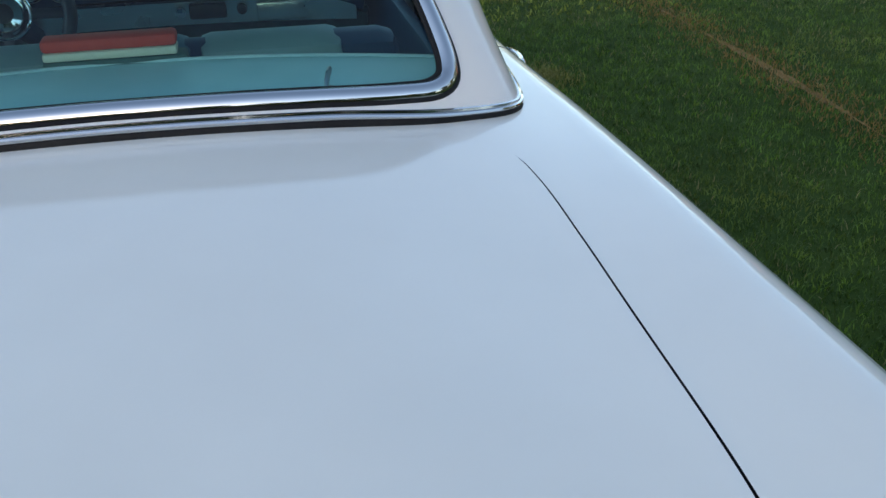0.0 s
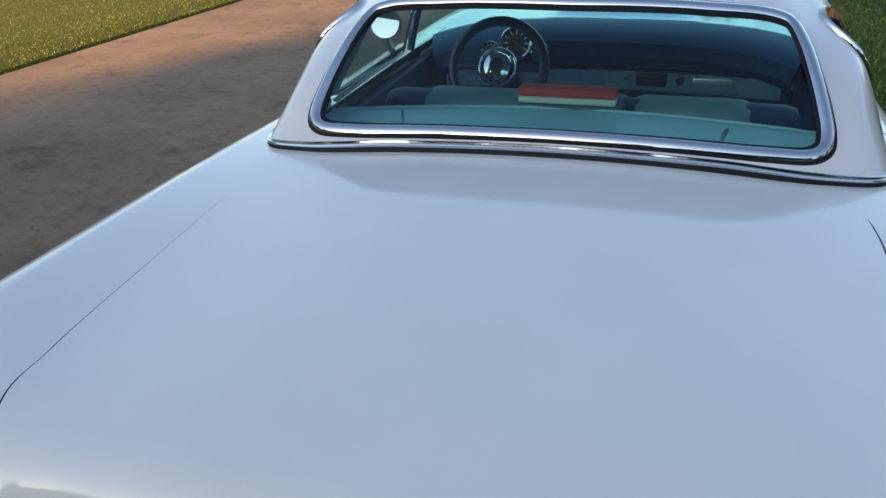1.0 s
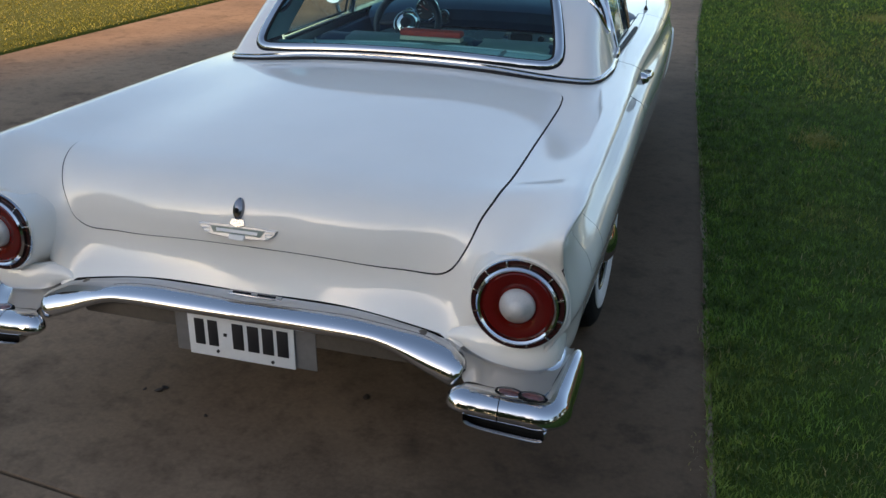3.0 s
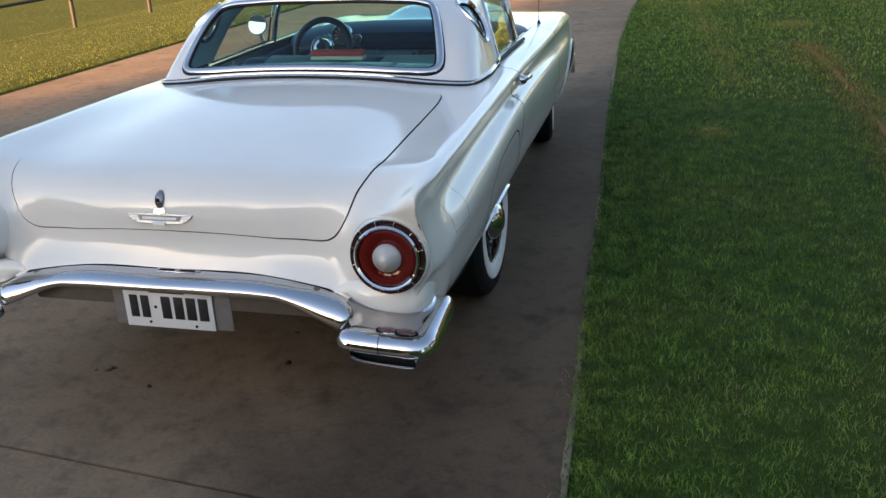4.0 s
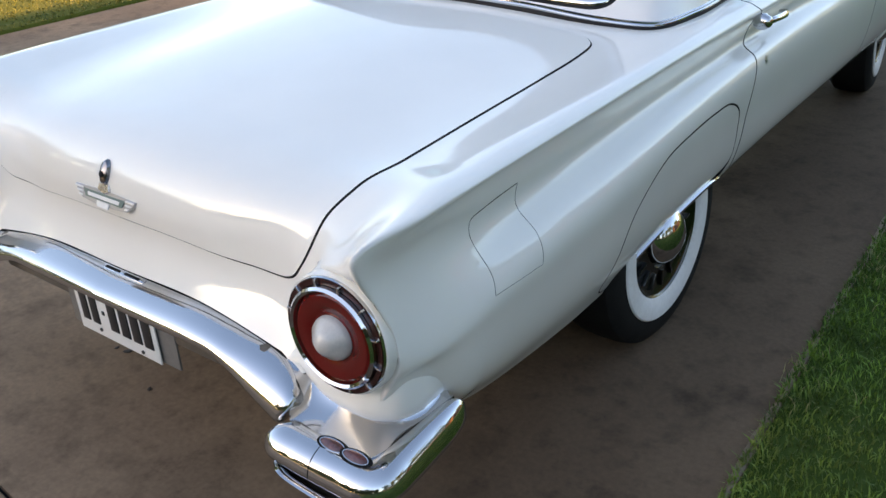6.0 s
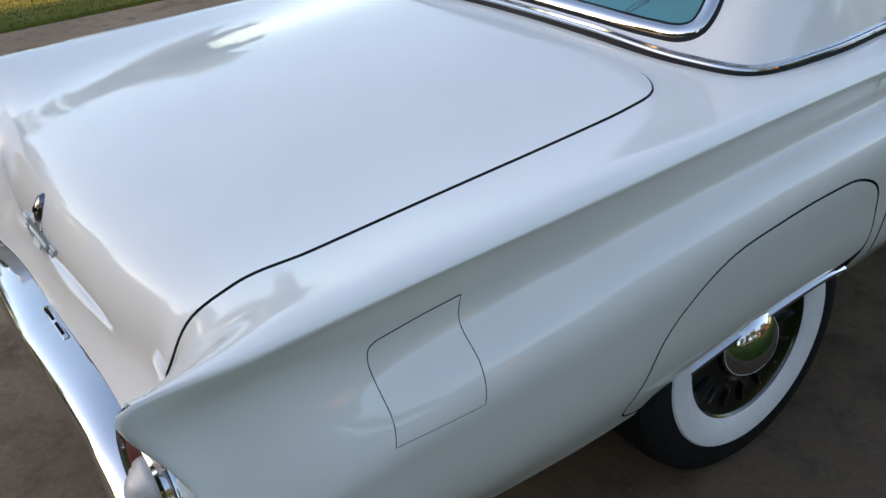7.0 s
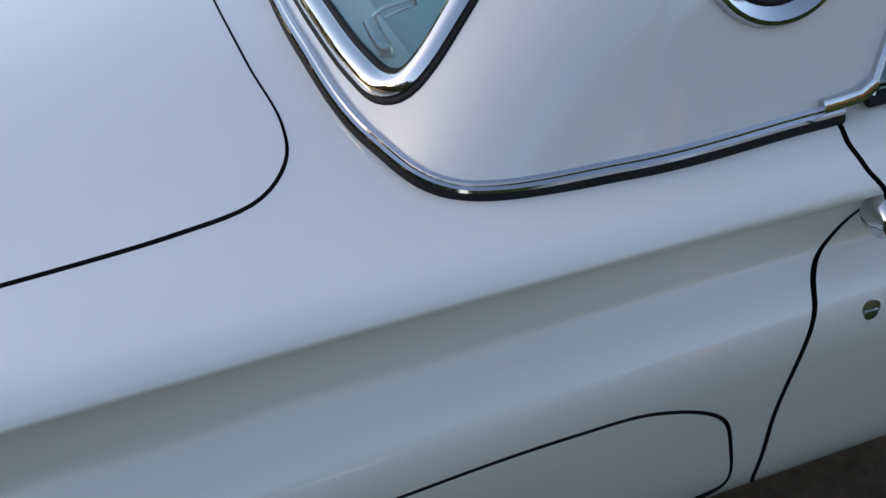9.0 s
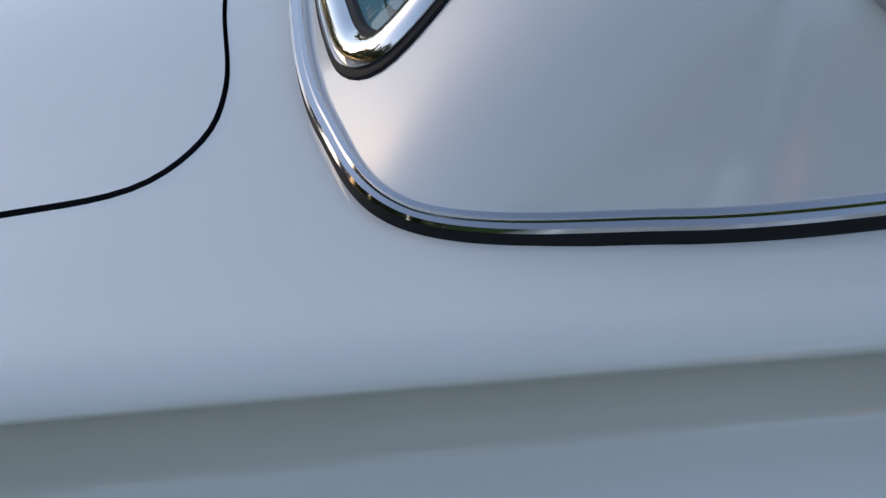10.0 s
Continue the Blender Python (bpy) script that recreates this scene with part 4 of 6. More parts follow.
def tube(stations, side, power=0.8, n=32, lean=0.0):
    """Rounded section carried through stations of (x, y, z, half depth, half height)."""
    st = smooth_path(stations, 48)
    t = np.gradient(st[:, :3], axis=0)
    bm = bmesh.new()
    rows = []
    for q, d in zip(st, t):
        d = Vector((d[0], d[1], 0)).normalized()
        out = Vector((d.y, -d.x, 0))
        ring = []
        for k in range(n):
            a = 2 * math.pi * k / n
            ca, sa = math.cos(a), math.sin(a)
            ring.append(bm.verts.new(Vector(q[:3]) + out * max(q[3], 0.001) * (math.copysign(abs(ca) ** power, ca) - lean * sa) + Vector((0, 0, max(q[4], 0.001) * math.copysign(abs(sa) ** power, sa)))))
        rows.append(ring)
    for a, b in zip(rows, rows[1:]):
        for k in range(n):
            bm.faces.new((a[k], a[(k + 1) % n], b[(k + 1) % n], b[k]))
    bm.faces.new(rows[0])
    bm.faces.new(rows[-1])
    if side < 0:
        bmesh.ops.scale(bm, vec=(-1, 1, 1), verts=bm.verts)
    return bm


REFLECTOR = mottled(material("pink_reflector", rough=0.15, coat=1.0), (0.04, 0.012, 0.012), (0.20, 0.075, 0.07), (45, 160))


def pod(side):
    """Exhaust pod: a rolled chrome edge over a slot outlet, and a blade that wraps the corner."""
    part("exhaust_pod", tube([(0.628, -1.284, 0.412, 0.010, 0.012), (0.633, -1.292, 0.412, 0.028, 0.023), (0.646, -1.300, 0.411, 0.036, 0.028), (0.70, -1.300, 0.406, 0.038, 0.030), (0.7485, -1.298, 0.402, 0.038, 0.030)], side, lean=0.45), CHROME, bumper, "rounded chrome exhaust pod")
    part("corner_blade", tube([(0.7505, -1.298, 0.402, 0.038, 0.030), (0.81, -1.294, 0.397, 0.038, 0.031), (0.856, -1.290, 0.394, 0.038, 0.032), (0.884, -1.268, 0.396, 0.034, 0.034), (0.893, -1.215, 0.405, 0.029, 0.036), (0.900, -1.15, 0.418, 0.024, 0.036), (0.906, -1.09, 0.431, 0.019, 0.033), (0.908, -1.060, 0.437, 0.012, 0.025), (0.907, -1.046, 0.440, 0.003, 0.008)], side, lean=0.45), CHROME, bumper, "chrome blade wrapping the corner of the body")
    loop = [Vector((side * (0.770 + 0.104 * c), -1.328, 0.372 - 0.009 * c + 0.023 * s)) for c, s in ((math.copysign(abs(math.cos(a)) ** 0.4, math.cos(a)), math.copysign(abs(math.sin(a)) ** 0.6, math.sin(a))) for a in np.linspace(math.pi * 0.93, math.pi * 2.93, 49)[:-1])]
    part("exhaust_outlet", sweep(bmesh.new(), loop[:28], oval(0.0035, 0.020, 8), np.tile((0, -1, 0), (28, 1))), CHROME, bumper, "chrome lip under the exhaust slot")
    # Solid black plug: the slot's inner shade is put into its colour.
    bm = bmesh.new()
    bm.faces.new([bm.verts.new(q + Vector((0, 0.012, 0))) for q in loop])
    geom = bmesh.ops.extrude_face_region(bm, geom=bm.faces[:])
    bmesh.ops.translate(bm, vec=(0, 0.05, 0), verts=[v for v in geom["geom"] if isinstance(v, bmesh.types.BMVert)])
    part("exhaust_black_plug", bm, DARK, bumper, "black plug with the exhaust opening's shade put into its colour", smooth=False)
    # twin oval reflectors let into the top of the blade
    up = Vector((0.0, -0.34, 0.94))
    fore = Vector((0.0, 0.94, 0.34))
    for k, x in enumerate((0.769, 0.829)):
        c = Vector((side * x, -1.281, 0.4315 - 0.002 * k))
        across = Vector((side, 0.06 * side, -0.10))
        def ring(r, lift):
            return [c + across * (r * 0.034 * math.cos(a)) + fore * (r * 0.0135 * math.sin(a)) + up * lift for a in np.linspace(0, 2 * math.pi, 33)[:-1]]
        part("reflector_well", sweep(bmesh.new(), ring(1.02, -0.001), oval(0.0035, 0.004, 6), np.tile(tuple(up), (32, 1)), True), DARK, bumper, "dark groove round the reflector")
        part("reflector_rim", sweep(bmesh.new(), ring(0.86, 0.0005), oval(0.0018, 0.004, 6), np.tile(tuple(up), (32, 1)), True), CHROME, bumper, "thin chrome reflector rim")
        bm = bmesh.new()
        rows = [[bm.verts.new(q) for q in ring(r, h)] for r, h in ((0.84, -0.002), (0.80, 0.0025), (0.5, 0.0045), (0.05, 0.005))]
        for a, b in zip(rows, rows[1:]):
            for i in range(32):
                bm.faces.new((a[i], a[(i + 1) % 32], b[(i + 1) % 32], b[i]))
        bm.faces.new(rows[0])
        bm.faces.new(rows[-1])
        part("reflector", bm, REFLECTOR, bumper, "dull pink reflector")


for side in (1, -1):
    pod(side)


def bent_sheet(first, middle, last, side, thick):
    """A plate between two edge lines, bowed towards the middle line."""
    bm = bmesh.new()
    rows = []
    for a, m, b in zip(first, middle, last):
        rows.append([bm.verts.new(np.array((side, 1, 1)) * ((1 - w) ** 2 * a + 2 * w * (1 - w) * m + w * w * b)) for w in np.linspace(0, 1, 12)])
    for a, b in zip(rows, rows[1:]):
        for k in range(len(a) - 1):
            bm.faces.new((a[k], a[k + 1], b[k + 1], b[k]))
    geom = bmesh.ops.extrude_face_region(bm, geom=bm.faces[:])
    bmesh.ops.translate(bm, vec=thick, verts=[v for v in geom["geom"] if isinstance(v, bmesh.types.BMVert)])
    return bm


# Under each lamp the white body ends in a rounded pouch above a hollow chrome shelf.
def tail_end(side):
    n = 56
    hem = smooth_path([(0.575, -1.199, 0.517), (0.61, -1.196, 0.504), (0.645, -1.199, 0.484), (0.70, -1.203, 0.466), (0.76, -1.203, 0.457), (0.81, -1.196, 0.454), (0.846, -1.172, 0.455), (0.862, -1.135, 0.457), (0.862, -1.06, 0.458)], n)
    high = smooth_path([(0.580, -1.186, 0.530), (0.612, -1.185, 0.545), (0.655, -1.195, 0.553), (0.70, -1.205, 0.548), (0.76, -1.208, 0.546), (0.815, -1.205, 0.548), (0.858, -1.178, 0.553), (0.868, -1.135, 0.550), (0.868, -1.06, 0.545)], n)
    bulge = smooth_path([(0.578, -1.194, 0.523), (0.612, -1.207, 0.520), (0.65, -1.228, 0.505), (0.70, -1.245, 0.487), (0.76, -1.246, 0.477), (0.825, -1.240, 0.475), (0.876, -1.197, 0.480), (0.884, -1.14, 0.486), (0.874, -1.06, 0.487)], n)
    part("bumper_filler", bent_sheet(high, bulge, hem, side, (0, 0.010, 0.002)), PAINT, car, "white rounded pouch below the tail lamp")
    back = hem + np.array((0, 0.016, 0.004))
    edge = smooth_path([(0.575, -1.211, 0.508), (0.60, -1.219, 0.500), (0.628, -1.236, 0.484), (0.648, -1.278, 0.440), (0.71, -1.284, 0.4345), (0.79, -1.281, 0.4285), (0.846, -1.268, 0.428), (0.874, -1.205, 0.441), (0.893, -1.06, 0.464)], n)
    cove = smooth_path([(0.575, -1.202, 0.509), (0.605, -1.202, 0.492), (0.637, -1.204, 0.462), (0.675, -1.208, 0.438), (0.73, -1.208, 0.4315), (0.795, -1.202, 0.4275), (0.838, -1.178, 0.430), (0.866, -1.14, 0.440), (0.880, -1.06, 0.455)], n)
    part("bumper_shelf", bent_sheet(back, cove, edge, side, (0, 0.004, -0.006)), CHROME, bumper, "hollow chrome shelf between the bar and the corner blade")


for side in (1, -1):
    tail_end(side)

# Small plate lamp on the top of the bumper.
plate_lamp = part("plate_lamp", box(bmesh.new(), (0.03, -1.205, 0.5565), (0.16, 0.014, 0.006), Matrix.Rotation(radians(12), 3, "X"), 0.002), CHROME, bumper, "slim chrome number lamp")
for x in (-0.01, 0.065):
    part("lamp_slit", box(bmesh.new(), (x, -1.207, 0.5590), (0.055, 0.007, 0.005), Matrix.Rotation(radians(12), 3, "X"), 0.001), DARK, plate_lamp)

# Licence plate on its bracket, lettering reduced to bars.
plate = part("licence_plate", box(bmesh.new(), (-0.011, -1.232, 0.430), (0.328, 0.004, 0.142), bevel=0.0015), PLATE_WHITE, car, "white licence plate with black raised lettering")
part("plate_bracket", box(bmesh.new(), (-0.004, -1.222, 0.428), (0.435, 0.006, 0.137), bevel=0.002), mottled(material("bracket_grey", rough=0.55), (0.13, 0.12, 0.11), (0.20, 0.19, 0.18)), car, "grey plate bracket")
for x, wd in ((-0.138, 0.030), (-0.096, 0.030), (-0.018, 0.034), (0.029, 0.034), (0.074, 0.034), (0.119, 0.034)):
    part("character_bar", box(bmesh.new(), (x, -1.2355, 0.434), (wd, 0.003, 0.080), bevel=0.001), BLACK_PAINT, plate)
part("dash_bar", box(bmesh.new(), (-0.058, -1.2355, 0.434), (0.010, 0.003, 0.010), bevel=0.001), BLACK_PAINT, plate)
part("caption_bar", box(bmesh.new(), (-0.01, -1.2355, 0.491), (0.13, 0.003, 0.010), bevel=0.001), BLACK_PAINT, plate)
for x, z in ((-0.085, 0.378), (0.085, 0.372)):
    part("plate_bolt", lathe(bmesh.new(), [(0.005, 0), (0.005, 0.003), (0.002, 0.004)], (x, -1.234, z), (0, -1, 0), 12), BLACK_PAINT, plate)

# Boot lock and winged badge.
# Chrome toned down: the dark surroundings it mirrors are put into its colour.
LOCK_METAL = chrome_metal("darkened_chrome", (0.22, 0.22, 0.24), (0.12, 0.25))
def boot_y(z):
    p = body_at(np.zeros(60), np.linspace(4.40, 4.68, 60))
    return float(np.interp(-z, -p[:, 2], p[:, 1]))


yb = boot_y(0.79)
lock = lathe(bmesh.new(), [(0.026, 0.0), (0.027, 0.008), (0.022, 0.016), (0.010, 0.020), (0.003, 0.021)], (0, 0, 0), (0, 0, 1), 28)
bmesh.ops.scale(lock, vec=(0.62, 1.15, 1.0), verts=lock.verts)
bmesh.ops.transform(lock, matrix=look((-0.026, yb + 0.002, 0.783), (-0.026, yb + 1, 0.783 - 0.45)), verts=lock.verts)
lock = part("boot_lock", lock, LOCK_METAL, car, "oval chrome boot lock")
part("key_slot", lathe(bmesh.new(), [(0.007, 0.0), (0.007, 0.003), (0.003, 0.004)], (-0.026, yb - 0.017, 0.786), (0, -0.9, 0.4), 14), DARK, lock, "dark keyhole")
yb = boot_y(0.726)
half_wing = [(0.0, 0.013), (0.03, 0.0125), (0.104, 0.010), (0.096, -0.002), (0.076, -0.014), (0.045, -0.016), (0.0, -0.018)]
wing_loop = half_wing + [(-x, z) for x, z in half_wing[-2:0:-1]]


def plaque(name, loop, y, z, thick, mat, parent, label=""):
    tilt = 0.36
    bm = bmesh.new()
    face = bm.faces.new([bm.verts.new((1.15 * x - 0.026, y + 1.15 * h * tilt, z + 1.15 * h)) for x, h in loop])
    geom = bmesh.ops.extrude_face_region(bm, geom=[face])
    bmesh.ops.translate(bm, vec=(0, -thick, thick * tilt), verts=[v for v in geom["geom"] if isinstance(v, bmesh.types.BMVert)])
    bmesh.ops.bevel(bm, geom=[e for e in bm.edges], offset=min(0.0012, thick * 0.3), segments=1, affect="EDGES")
    return part(name, bm, mat, parent, label, smooth=False)


badge = plaque("boot_badge", wing_loop, yb - 0.001, 0.727, 0.007, chrome_metal("worn_badge_chrome", (0.42, 0.43, 0.45), (0.3, 0.5)), car, "wing-shaped chrome badge")
plaque("badge_field", [(-0.072, 0.006), (0.072, 0.006), (0.062, -0.009), (-0.062, -0.009)], yb - 0.008, 0.730, 0.002, mottled(material("badge_enamel", rough=0.3), (0.10, 0.16, 0.15), (0.18, 0.24, 0.22)), badge, "grey-green enamel field")
plaque("badge_boss", [(-0.016, 0.026), (0.016, 0.026), (0.020, 0.012), (0.0, 0.006), (-0.020, 0.012)], yb - 0.006, 0.730, 0.006, DULL, badge)
plaque("badge_tab", [(-0.022, -0.010), (0.022, -0.010), (0.019, -0.022), (-0.019, -0.022)], yb - 0.007, 0.730, 0.004, PLATE_WHITE, badge)
for k in range(3):
    for s in (1, -1):
        plaque("badge_feather", [(s * 0.074, 0.008 - k * 0.0075), (s * (0.102 - k * 0.007), 0.008 - k * 0.0075), (s * (0.100 - k * 0.008), 0.0045 - k * 0.0075), (s * 0.072, 0.0045 - k * 0.0075)], yb - 0.008, 0.730, 0.003, PLATE_WHITE, badge)
plaque("badge_script", [(-0.055, 0.002), (0.055, 0.002), (0.053, -0.005), (-0.053, -0.005)], yb - 0.010, 0.730, 0.0012, PLATE_WHITE, badge, "pale bar of script")


# Wheels.
DISH = chrome_metal("dark_wheel_cover", (0.10, 0.10, 0.095), (0.15, 0.3))
def wheel(name_label, x, y, side, steer=0.0):
    c, ax = Vector((x * side, y, 0.335)), (side * math.cos(steer), side * math.sin(steer), 0)
    w = part("wheel", lathe(bmesh.new(), [(0.20, -0.09), (0.25, -0.10), (0.305, -0.095), (0.328, -0.075), (0.3345, -0.04), (0.335, 0.0), (0.3345, 0.04), (0.328, 0.070), (0.305, 0.088), (0.272, 0.093), (0.22, 0.088), (0.195, 0.07)], c, ax, 72, True), TYRE, car, name_label)
    part("whitewall", lathe(bmesh.new(), [(0.256, 0.0925), (0.252, 0.0965), (0.232, 0.0985), (0.196, 0.092), (0.188, 0.086), (0.200, 0.082), (0.245, 0.088)], c, ax, 72, True), WHITEWALL, w, "broad white sidewall band")
    part("rim", lathe(bmesh.new(), [(0.190, 0.07), (0.190, 0.084), (0.187, 0.087), (0.183, 0.084), (0.172, 0.066), (0.150, 0.060), (0.120, 0.062), (0.095, 0.070), (0.05, 0.075), (0.01, 0.075)], c, ax, 72), DISH, w, "dark metal wheel cover")
    part("hub_dome", lathe(bmesh.new(), [(0.088, 0.070), (0.086, 0.084), (0.078, 0.101), (0.061, 0.116), (0.038, 0.127), (0.018, 0.131), (0.004, 0.132)], c, ax, 48), CHROME, w, "domed chrome hub cap")
    part("dark_dish", lathe(bmesh.new(), [(0.186, 0.084), (0.165, 0.072), (0.135, 0.070), (0.100, 0.076), (0.100, 0.070), (0.150, 0.058), (0.186, 0.070)], c, ax, 60, True), DISH, w, "dark painted dish of the wheel cover")
    for i in range(16):
        a = 2 * math.pi * i / 16
        bm = bmesh.new()
        box(bm, c + Vector((0.076 * side, 0.140 * math.cos(a), 0.140 * math.sin(a))), (0.010, 0.050, 0.008), Matrix.Rotation(a, 3, "X"), 0.002)
        bmesh.ops.rotate(bm, cent=c, matrix=Matrix.Rotation(steer, 3, "Z"), verts=bm.verts)
        part("cover_fin", bm, DISH, w)
    return w


for side in (1, -1):
    wheel("rear wheel with broad whitewall tyre", 0.735, 0.032, side)
    wheel("front wheel with broad whitewall tyre, turned a little", 0.585, wheel_front.y + 0.05, side, radians(8))

# Front bumper end, aerial and door mirrors.
for side in (1, -1):
    fb = smooth_path(np.array([(0.30, 3.42, 0.41), (0.56, 3.40, 0.41), (0.67, 3.35, 0.43), (0.735, 3.24, 0.445), (0.75, 3.12, 0.455)]) * [side, 1, 1], 30)
    part("front_bumper", sweep(bmesh.new(), fb, [(-0.02, -0.07), (0.02, -0.07), (0.035, -0.02), (0.03, 0.05), (0.01, 0.07), (-0.02, 0.06)], np.tile((0, 0, 1), (30, 1))), CHROME, car, "chrome front bumper end")
for side in (1, -1):
    p, n = on(body_at, arch_front[:30], side, 0.002)
    part("arch_lip", sweep(bmesh.new(), p, oval(0.012, 0.007, 8), n), PAINT, car, "rolled white lip of the wheel arch")
bm = bmesh.new()
rows = []
for v in np.linspace(0.30, 1.42, 24):
    end = min(1.0, (1.42 - v) / 0.45, (v - 0.30) / 0.12)
    q, n = on(body_at, np.array([(u, v) for u in np.linspace(0.0, 0.31, 12)]), 1)
    rise = np.array([0.060 * (1 - (u / 0.31) ** 6) * end * end * (3 - 2 * end) + 0.002 for u in np.linspace(0.0, 0.31, 12)])
    q = q + n * rise[:, None]
    rows.append([bm.verts.new(w) for w in np.vstack([q[:0:-1] * [-1, 1, 1], q])])
for a, b in zip(rows, rows[1:]):
    for k in range(len(a) - 1):
        bm.faces.new((a[k], a[k + 1], b[k + 1], b[k]))
part("bonnet_scoop", bm, PAINT, car, "raised white blister along the bonnet")
bm = lathe(bmesh.new(), [(0.018, 0), (0.016, 0.012), (0.008, 0.035), (0.004, 0.045)], (0.715, 1.90, 0.885), (0, 0, 1), 20)
aerial = part("aerial", bm, BLACK_PAINT, car, "black aerial base on the front wing")
part("aerial_rod", lathe(bmesh.new(), [(0.0025, 0.03), (0.002, 0.75)], (0.715, 1.90, 0.885), (0, 0, 1), 8), CHROME, aerial, "thin chrome rod")
foot = lathe(bmesh.new(), [(0.016, 0), (0.012, 0.02), (0.009, 0.08)], (-0.77, 1.27, 0.895), (-0.2, -0.1, 1), 16)
mirror = part("door_mirror", foot, CHROME, doors[-1], "round chrome door mirror")
part("mirror_head", lathe(bmesh.new(), [(0.056, 0.0), (0.058, 0.006), (0.052, 0.022), (0.030, 0.036), (0.006, 0.041)], (-0.79, 1.255, 1.01), (0.0, 1, 0.05), 32), CHROME, mirror, "domed chrome mirror shell")
part("mirror_glass", lathe(bmesh.new(), [(0.052, 0.0), (0.052, 0.003)], (-0.79, 1.251, 1.01), (0.05, -1, 0.36), 32), chrome_metal("mirror_silver", (0.9, 0.9, 0.9), (0.01, 0.02)), mirror, "round mirror glass")

# ---- inside the car ----
bm = bmesh.new()
box(bm, (0, 0.95, 0.37), (1.36, 1.7, 0.03), bevel=0.01)
part("cabin_floor", bm, CARPET, car, "dark carpet")
bm = bmesh.new()
front = [(x, 0.50 - 0.30 * x * x) for x in np.linspace(-0.66, 0.66, 25)]
bm.faces.new([bm.verts.new((x, y, 0.930)) for x, y in front] + [bm.verts.new((x, 0.055, 0.930)) for x in np.linspace(0.66, -0.66, 9)])
geom = bmesh.ops.extrude_face_region(bm, geom=bm.faces[:])
bmesh.ops.translate(bm, vec=(0, 0, -0.03), verts=[v for v in geom["geom"] if isinstance(v, bmesh.types.BMVert)])
shelf = part("parcel_shelf", bm, TEAL_VINYL, car, "turquoise vinyl shelf behind the seat")
part("shelf_piping", sweep(bmesh.new(), np.array([(x, y, 0.932) for x, y in front]), oval(0.005, 0.004, 8), np.tile((0, 0, 1), (25, 1))), PALE_VINYL, shelf, "pale piping along the shelf")
bm = bmesh.new()
box(bm, (0, 0.53, 0.62), (1.32, 0.04, 0.46), bevel=0.01)
part("cabin_bulkhead", bm, TEAL_VINYL, car, "turquoise trim behind the seat")
for side in (1, -1):
    bm = bmesh.new()
    box(bm, (0.69 * side, 1.12, 0.62), (0.04, 1.2, 0.50), bevel=0.012)
    part("door_trim", bm, NAVY_VINYL, doors[side], "dark blue inner door trim")
    lever = smooth_path(np.array([(0.372, 0.090, 0.978), (0.374, 0.105, 0.989), (0.380, 0.130, 0.996), (0.386, 0.146, 0.999), (0.387, 0.149, 0.994), (0.381, 0.130, 0.987), (0.375, 0.108, 0.978)]) * [side, 1, 1], 24)
    clamp = part("top_clamp", sweep(bmesh.new(), lever, oval(0.0032, 0.0032, 8), np.tile((side, 0.1, 0.2), (24, 1))), DULL, shelf, "small metal hardtop clamp")
    bracket = smooth_path(np.array([(0.378, 0.086, 0.980), (0.400, 0.088, 0.970), (0.418, 0.094, 0.955), (0.420, 0.098, 0.932)]) * [side, 1, 1], 14)
    part("clamp_bracket", sweep(bmesh.new(), bracket, oval(0.010, 0.005, 8), np.tile((0.3 * side, -0.3, 1), (14, 1))), DULL, clamp, "curved clamp bracket")
seat = part("bench_seat", box(bmesh.new(), (0, 0.95, 0.56), (1.26, 0.56, 0.20), bevel=0.06), PALE_VINYL, car, "pale turquoise and white bench seat")
tilt = Matrix.Rotation(radians(10), 3, "X")
part("seat_back", box(bmesh.new(), (0, 0.68, 0.75), (1.20, 0.12, 0.36), tilt, 0.045), NAVY_VINYL, seat, "dark blue seat back")
SEAT_PALE = mottled(material("grey_green_vinyl", rough=0.5), (0.15, 0.26, 0.28), (0.21, 0.33, 0.35), (12, 220), bump=0.15)
SEAT_BLUE = mottled(material("mid_blue_vinyl", rough=0.5), (0.03, 0.10, 0.15), (0.06, 0.16, 0.22), (14, 260), bump=0.2)
for x, wide, mat in ((-0.305, 0.33, SEAT_PALE), (0.0, 0.27, SEAT_BLUE), (0.305, 0.33, SEAT_PALE)):
    part("seat_panel", box(bmesh.new(), (x, 0.676, 0.752), (wide, 0.128, 0.366), tilt, 0.034), mat, seat)

# Striped cloth bundle on top of the seat back.
cloth = thing("striped_cushion", "small red and cream striped cushion lying on the shelf edge", "cushion", (-0.03, 0.52, 0.93))
part("dark_panel", box(bmesh.new(), (-0.02, 0.525, 0.930), (0.29, 0.060, 0.026), bevel=0.008), GREEN_CLOTH, cloth, "dark green stripe")
part("cream_panel", box(bmesh.new(), (-0.028, 0.525, 0.952), (0.268, 0.058, 0.018), bevel=0.006), CREAM_CLOTH, cloth, "cream stripe")
part("red_panel", box(bmesh.new(), (-0.028, 0.527, 0.974), (0.270, 0.060, 0.026), bevel=0.009), RED_CLOTH, cloth, "bright red stripe")

